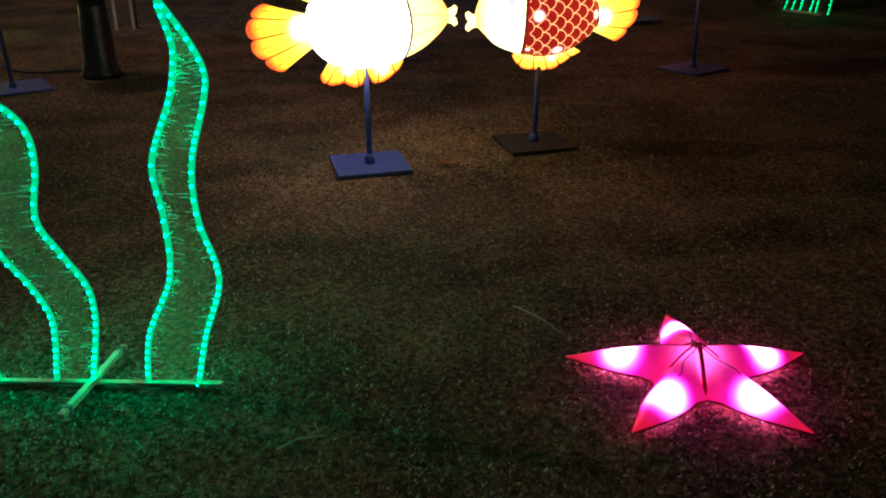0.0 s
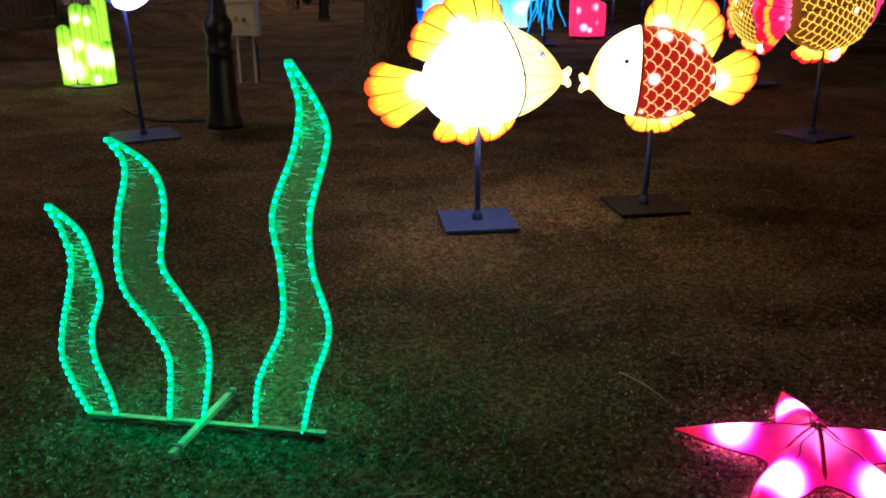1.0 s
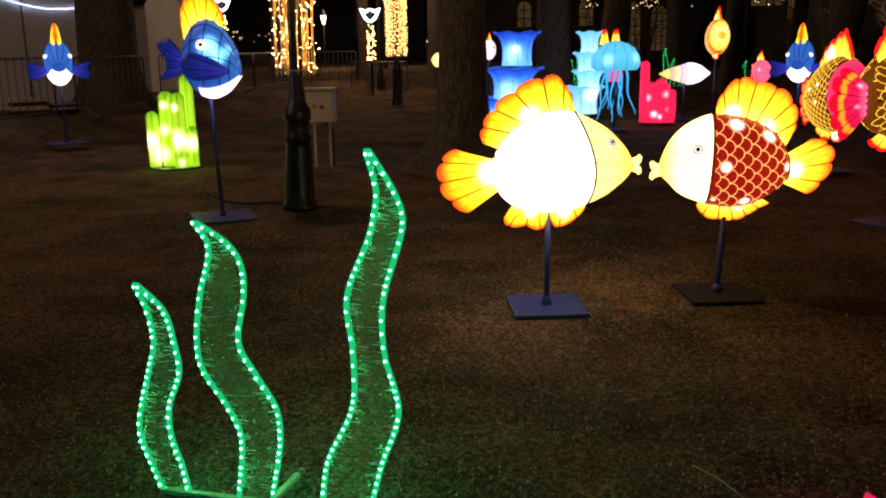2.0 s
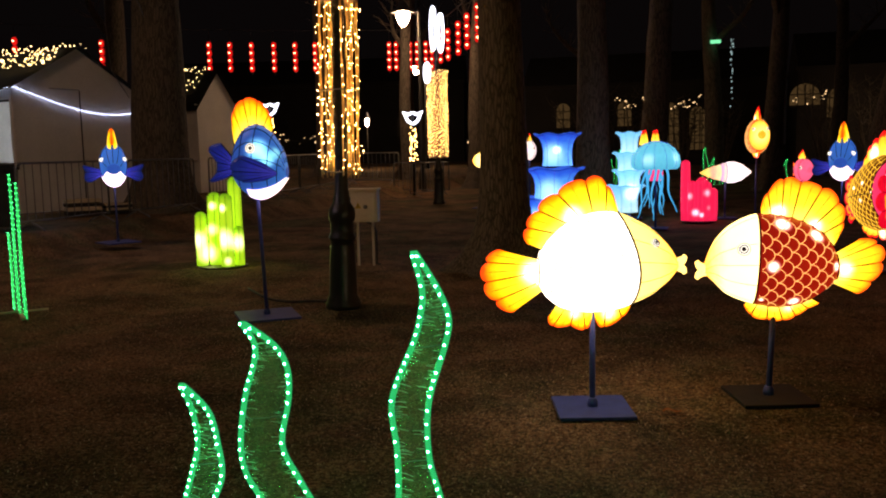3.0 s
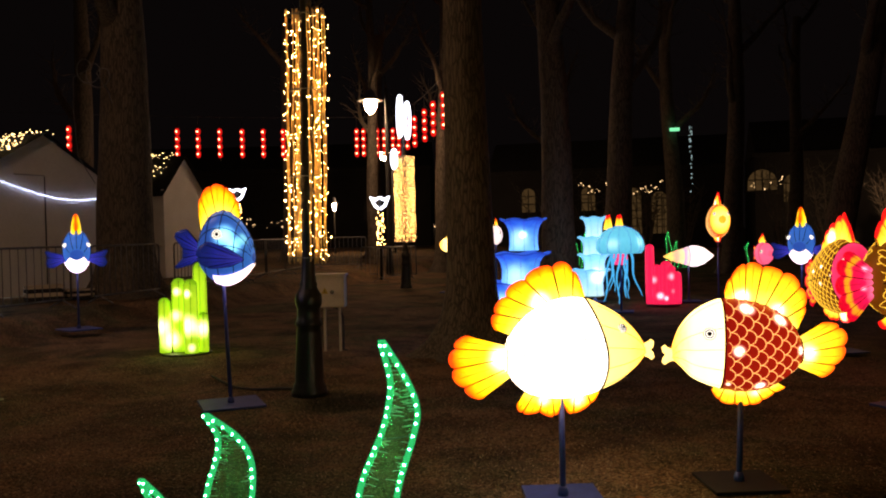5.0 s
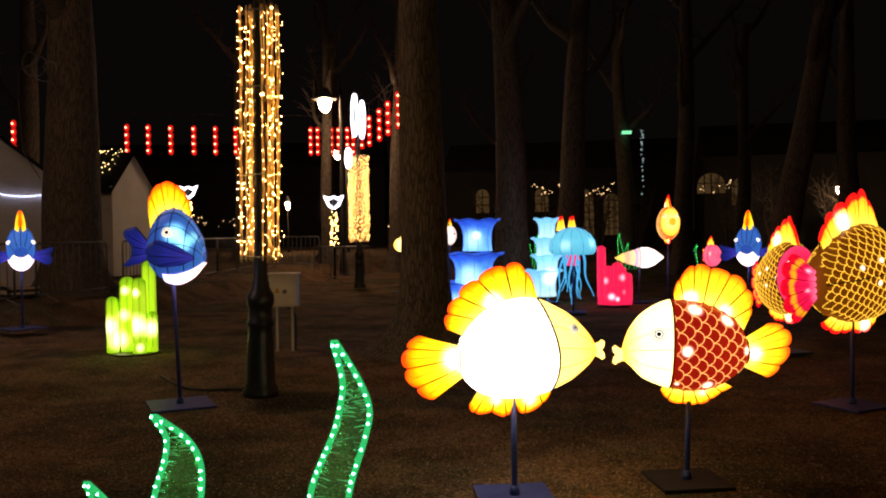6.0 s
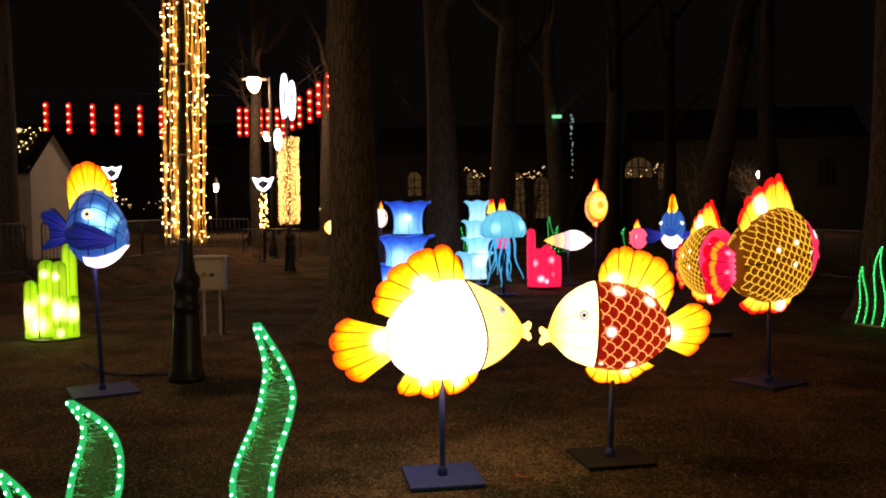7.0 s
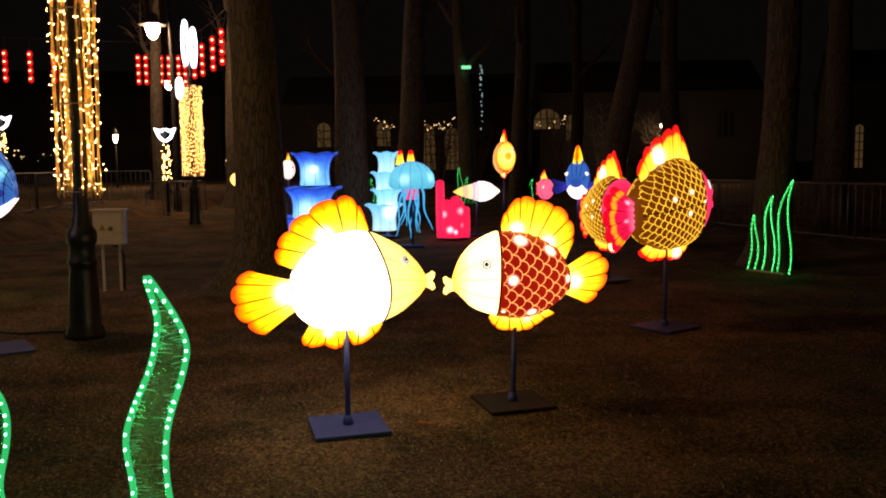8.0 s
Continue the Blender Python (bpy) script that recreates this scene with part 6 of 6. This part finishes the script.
def crown_post(m, s, label):
    ob = thing("crown_light", m, label, "light figure", "crown lights")
    part("mast", tube(bmesh.new(), [(0, 0, 0), (0, 0, 3.0 * s)], 0.05 * s, 8), CAST_IRON, ob)
    for sgn in (-1, 1):
        part("wing", tube(bmesh.new(), [(0, 0, 2.5 * s), (sgn * 0.18 * s, 0, 2.62 * s), (sgn * 0.34 * s, 0, 2.95 * s), (sgn * 0.15 * s, 0, 2.84 * s), (0, 0, 2.92 * s)], 0.05 * s, 8), WHITE_LED, ob, "white light scroll")
    rng = random.Random(2)
    many(icos(1), [Matrix.Translation((rng.uniform(-0.12, 0.12) * s, rng.uniform(-0.12, 0.12) * s, rng.uniform(1.2, 2.4) * s)) @ Matrix.Scale(0.018 * s, 4) for _ in range(80)], "diode", WARM_LED_DIM, ob, "warm diodes round the mast")
    return ob


crown_post(pose(-10.25, 29.85, 0), 1.03, "white crown light on a gold-lit mast")
crown_post(pose(-18.7, 34.9, 0.37), 1.18, "white crown light figure near the stalls")
crown_post(pose(-19.5, 32.9, 0.37), 1.08, "white crown light figure behind the narrow stall")
crown_post(pose(-16.2, 62, 0), 1.2, "white light figure among dark trees")


# ---------------------------------------------------------------- houses beyond the park
def house(m, w, h, label, windows):
    """windows: (x, z, width, height, lit); arched heads over the tall ones."""
    ob = thing("house", m, label, "house", "houses round the park")
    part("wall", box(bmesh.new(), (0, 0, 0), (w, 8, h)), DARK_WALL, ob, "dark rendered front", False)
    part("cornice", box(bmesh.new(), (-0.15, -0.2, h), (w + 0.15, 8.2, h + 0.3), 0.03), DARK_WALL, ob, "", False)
    bm = bmesh.new()
    a = [bm.verts.new(p) for p in ((0, 0, h + 0.3), (w, 0, h + 0.3), (w, 4, h + 3), (0, 4, h + 3), (0, 8, h + 0.3), (w, 8, h + 0.3))]
    for q in ((0, 1, 2, 3), (3, 2, 5, 4), (0, 3, 4), (1, 5, 2)):
        bm.faces.new([a[i] for i in q])
    part("roof", bm, ROOFING, ob, "", False)
    for x, z, ww, hh, on in windows:
        bm = bmesh.new()
        arch = [(x + ww / 2 * math.cos(t), z + hh - ww / 2 + ww / 2 * math.sin(t)) for t in [math.pi * q / 10 for q in range(11)]]
        ring = [(x - ww / 2, z), (x + ww / 2, z)] + arch
        f = [bm.verts.new((px, -0.04, pz)) for px, pz in ring]
        b = [bm.verts.new((px, 0.02, pz)) for px, pz in ring]
        bm.faces.new(f)
        for i in range(len(f)):
            bm.faces.new((f[i], f[(i + 1) % len(f)], b[(i + 1) % len(f)], b[i]))
        win = part("window", bm, WINDOW_GLOW if on else BLACK, ob, "warm lit arched window" if on else "", False)
        n = max(2, round(ww / 0.45))
        for q in range(1, n):
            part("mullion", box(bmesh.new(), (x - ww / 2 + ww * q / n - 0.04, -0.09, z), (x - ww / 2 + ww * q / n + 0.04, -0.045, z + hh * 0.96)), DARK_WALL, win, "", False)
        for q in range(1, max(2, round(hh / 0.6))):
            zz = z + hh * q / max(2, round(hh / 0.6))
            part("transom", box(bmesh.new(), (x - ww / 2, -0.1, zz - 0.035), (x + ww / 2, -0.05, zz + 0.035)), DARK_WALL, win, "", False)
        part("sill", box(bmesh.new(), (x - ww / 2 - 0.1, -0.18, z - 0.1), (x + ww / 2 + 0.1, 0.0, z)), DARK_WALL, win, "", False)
    return ob


house(pose(-15, 72, 0), 20, 6.4, "dim house front with a few arched lit windows", [(3.5, 3.2, 1.1, 2.0, True), (6.0, 3.2, 1.1, 2.0, False), (8.5, 3.2, 1.1, 2.0, True), (12.0, 1.2, 1.6, 3.8, True), (14.2, 1.2, 1.2, 3.4, True), (17.0, 3.0, 1.1, 2.0, False)])
house(pose(6.0, 66, 0), 17, 6.6, "dim house front among dark trees", [(0.5, 4.2, 2.0, 1.5, True), (2.6, 3.3, 1.3, 2.0, True), (5.9, 1.6, 1.4, 3.2, True), (10.5, 3.4, 1.2, 2.0, False), (14.0, 3.4, 1.2, 2.0, False)])
house(pose(26, 62, 0, 0, 0, -15), 22, 6.6, "dim house front past the barriers", [(2.0, 1.0, 0.5, 3.0, True), (6.5, 1.2, 1.4, 2.6, True), (10.0, 1.2, 1.0, 2.2, False), (14.5, 1.4, 1.2, 2.0, True)])
house(pose(-52, 75, 0, 0, 0, 12), 30, 8.0, "long dark house row near the stalls", [(6, 3, 1.2, 2, False), (12, 3, 1.2, 2, False), (18, 3, 1.2, 2, True), (24, 3, 1.2, 2, False)])


def bare_shrub(m, seed, tall, wide, label):
    """A leafless shrub: forking stems that thin out into twigs."""
    ob = thing("bare_shrub", m, label, "shrub", "leafless shrubs before the houses")
    rng = random.Random(seed)
    for k in range(9):
        a, lean = rng.uniform(0, 6.28), rng.uniform(0.1, 0.5)
        stem = [Vector((0.25 * math.cos(a), 0.2 * math.sin(a), -0.05))]
        for i in range(5):
            stem.append(stem[-1] + Vector((math.cos(a) * lean * wide / 5 + rng.uniform(-0.12, 0.12), math.sin(a) * lean * wide / 5 + rng.uniform(-0.12, 0.12), tall / 5)))
        bm = tube(bmesh.new(), stem, [0.06, 0.05, 0.04, 0.03, 0.02, 0.01], 6)
        for q in range(16):
            p = stem[rng.randint(1, 4)].lerp(stem[rng.randint(2, 5)], rng.random())
            b = rng.uniform(0, 6.28)
            out = Vector((math.cos(b) * wide * 0.22, math.sin(b) * wide * 0.2, rng.uniform(0.1, 0.8)))
            tube(bm, [p, p + out * 0.5 + Vector((0, 0, -0.06)), p + out + Vector((rng.uniform(-0.2, 0.2), 0, rng.uniform(-0.1, 0.3)))], [0.022, 0.016, 0.008], 4)
        part("stem", bm, BARK, ob)
    return ob


for x, y, seed, tall, wide in ((-9.5, 68, 1, 5.2, 4.2), (-5.6, 67, 2, 5.6, 4.6), (-1.8, 66, 3, 5.0, 4.4), (1.0, 67.5, 4, 4.6, 3.6), (7.2, 61, 5, 6.0, 4.0), (10.0, 60, 6, 5.6, 4.2), (14.2, 61.5, 7, 5.0, 4.0)):
    bare_shrub(pose(x, y, 0), seed, tall, wide, "dark leafless shrub standing before the house front")


# ---------------------------------------------------------------- small lights and wires in the trees
def light_strand(m, height, label):
    ob = thing("light_strand", m, label, "light string")
    part("wire", tube(bmesh.new(), [(0, 0, 3.0), (0.05, 0, 5.0), (0, 0, height), (-0.5, 0, height + 0.6)], 0.012, 5), CABLE, ob)
    rng = random.Random(3)
    many(icos(1), [Matrix.Translation((rng.uniform(-0.06, 0.06), 0, 3.0 + rng.random() ** 0.7 * (height - 3.0))) @ Matrix.Scale(rng.uniform(0.02, 0.045), 4) for _ in range(26)], "diode", SEA_LED, ob, "faint blue-white diodes")
    return ob


SEA_LED = glow("pale_sea_led", (0.5, 0.8, 0.85), 0.5)
light_strand(pose(0.95, 40.7, 0), 6.2, "strand of faint blue-white lights hanging from a tree")
lamp = thing("tree_lamp", pose(0.26, 40.45, 6.1), "small green and white lamp fixed to a tree trunk", "lamp")
part("case", box(bmesh.new(), (-0.22, -0.1, -0.07), (0.22, 0.1, 0.07), 0.02), glow("green_sign_lamp", (0.15, 0.8, 0.4), 1.2), lamp, "green glowing case", False)
part("bracket", box(bmesh.new(), (-0.03, 0.1, -0.03), (0.03, 0.5, 0.03), 0.005), GALVANISED, lamp, "", False)
curl = thing("wire_curl", pose(-12.45, 16.9, 0), "loose pale wire coiled on the trunk", "wire")
part("coil", tube(bmesh.new(), [(-0.2 + 0.5 * q + 0.24 * math.cos(q * 15), -0.25 + 0.1 * q, 5.5 - 0.25 * q + 0.24 * math.sin(q * 15)) for q in [i / 50 for i in range(51)]] + [(0.3, 0.0, 5.0), (0.25, 0.3, 4.6)], 0.012, 5), GALVANISED, curl, "two loops of pale wire")
part("lead", tube(bmesh.new(), [(0.05, -0.25, 5.5), (-0.45, -0.2, 5.35), (-0.55, -0.1, 4.6), (-0.62, 0.1, 3.6), (-0.45, 0.45, 3.0)], 0.01, 5), GALVANISED, curl, "hanging wire end")


def garland(m, length, count, label, seed):
    """A sagging wire with small warm bulbs, far off among the trees."""
    ob = thing("garland", m, label, "light string", "warm garlands in the far trees")
    rng = random.Random(seed)
    pts = [(length * (q - 0.5), 0.2 * math.sin(q * 9), -0.5 * math.sin(math.pi * q)) for q in [i / 20 for i in range(21)]]
    part("wire", tube(bmesh.new(), pts, 0.012, 5), CABLE, ob)
    for x in (-0.5, 0.5):
        part("post", tube(bmesh.new(), [(x * length, 0, -m.translation.z), (x * length, 0, 0.1)], 0.03, 6), CABLE, ob, "thin dark post")
    many(icos(1), [Matrix.Translation(Vector(smooth_curve(pts, rng.random())) + Vector((0, 0, rng.uniform(-0.35, 0.25)))) @ Matrix.Scale(rng.uniform(0.02, 0.06), 4) for _ in range(count)], "bulb", GARLAND_FAR, ob, "small warm bulbs")
    return ob


GARLAND_FAR = glow("far_warm_bulb", (1.0, 0.66, 0.32), 1.6)
garland(pose(-26.6, 54.0, 2.9, 0, 0, 25), 4.0, 16, "sagging string of warm bulbs beyond the stalls", 1)
garland(pose(-5.3, 63.0, 5.0, 0, 0, 0), 2.2, 18, "string of warm bulbs in bare branches", 2)
garland(pose(-1.9, 63.5, 4.9, 0, 0, 0), 3.0, 22, "string of warm bulbs in bare branches", 3)
garland(pose(6.3, 62.0, 4.9, 0, 0, 0), 2.6, 14, "string of warm bulbs before the house", 4)
garland(pose(-14.9, 57.0, 2.2, 0, 0, 0), 1.6, 8, "short string of bright bulbs by the path", 5)
# pale lit pillar: weak emission stands in for the light on it
pillar = thing("garden_lantern", pose(2.82, 40.0, 0), "pale slender pillar on the lawn with a faint glow put in", "lantern")
part("base", lathe(bmesh.new(), [(0.14, 0), (0.14, 0.06), (0.09, 0.1), (0.08, 0.85)], 14), CAST_IRON, pillar, "dark foot")
part("shade", lathe(bmesh.new(), [(0.12, 0.86), (0.16, 1.0), (0.15, 1.6), (0.17, 2.1), (0.1, 2.3), (0.03, 2.36)], 16), glow("dim_ivory_pillar_glow", (1.0, 0.8, 0.62), 0.16), pillar, "pale upper part, lit look by emission")
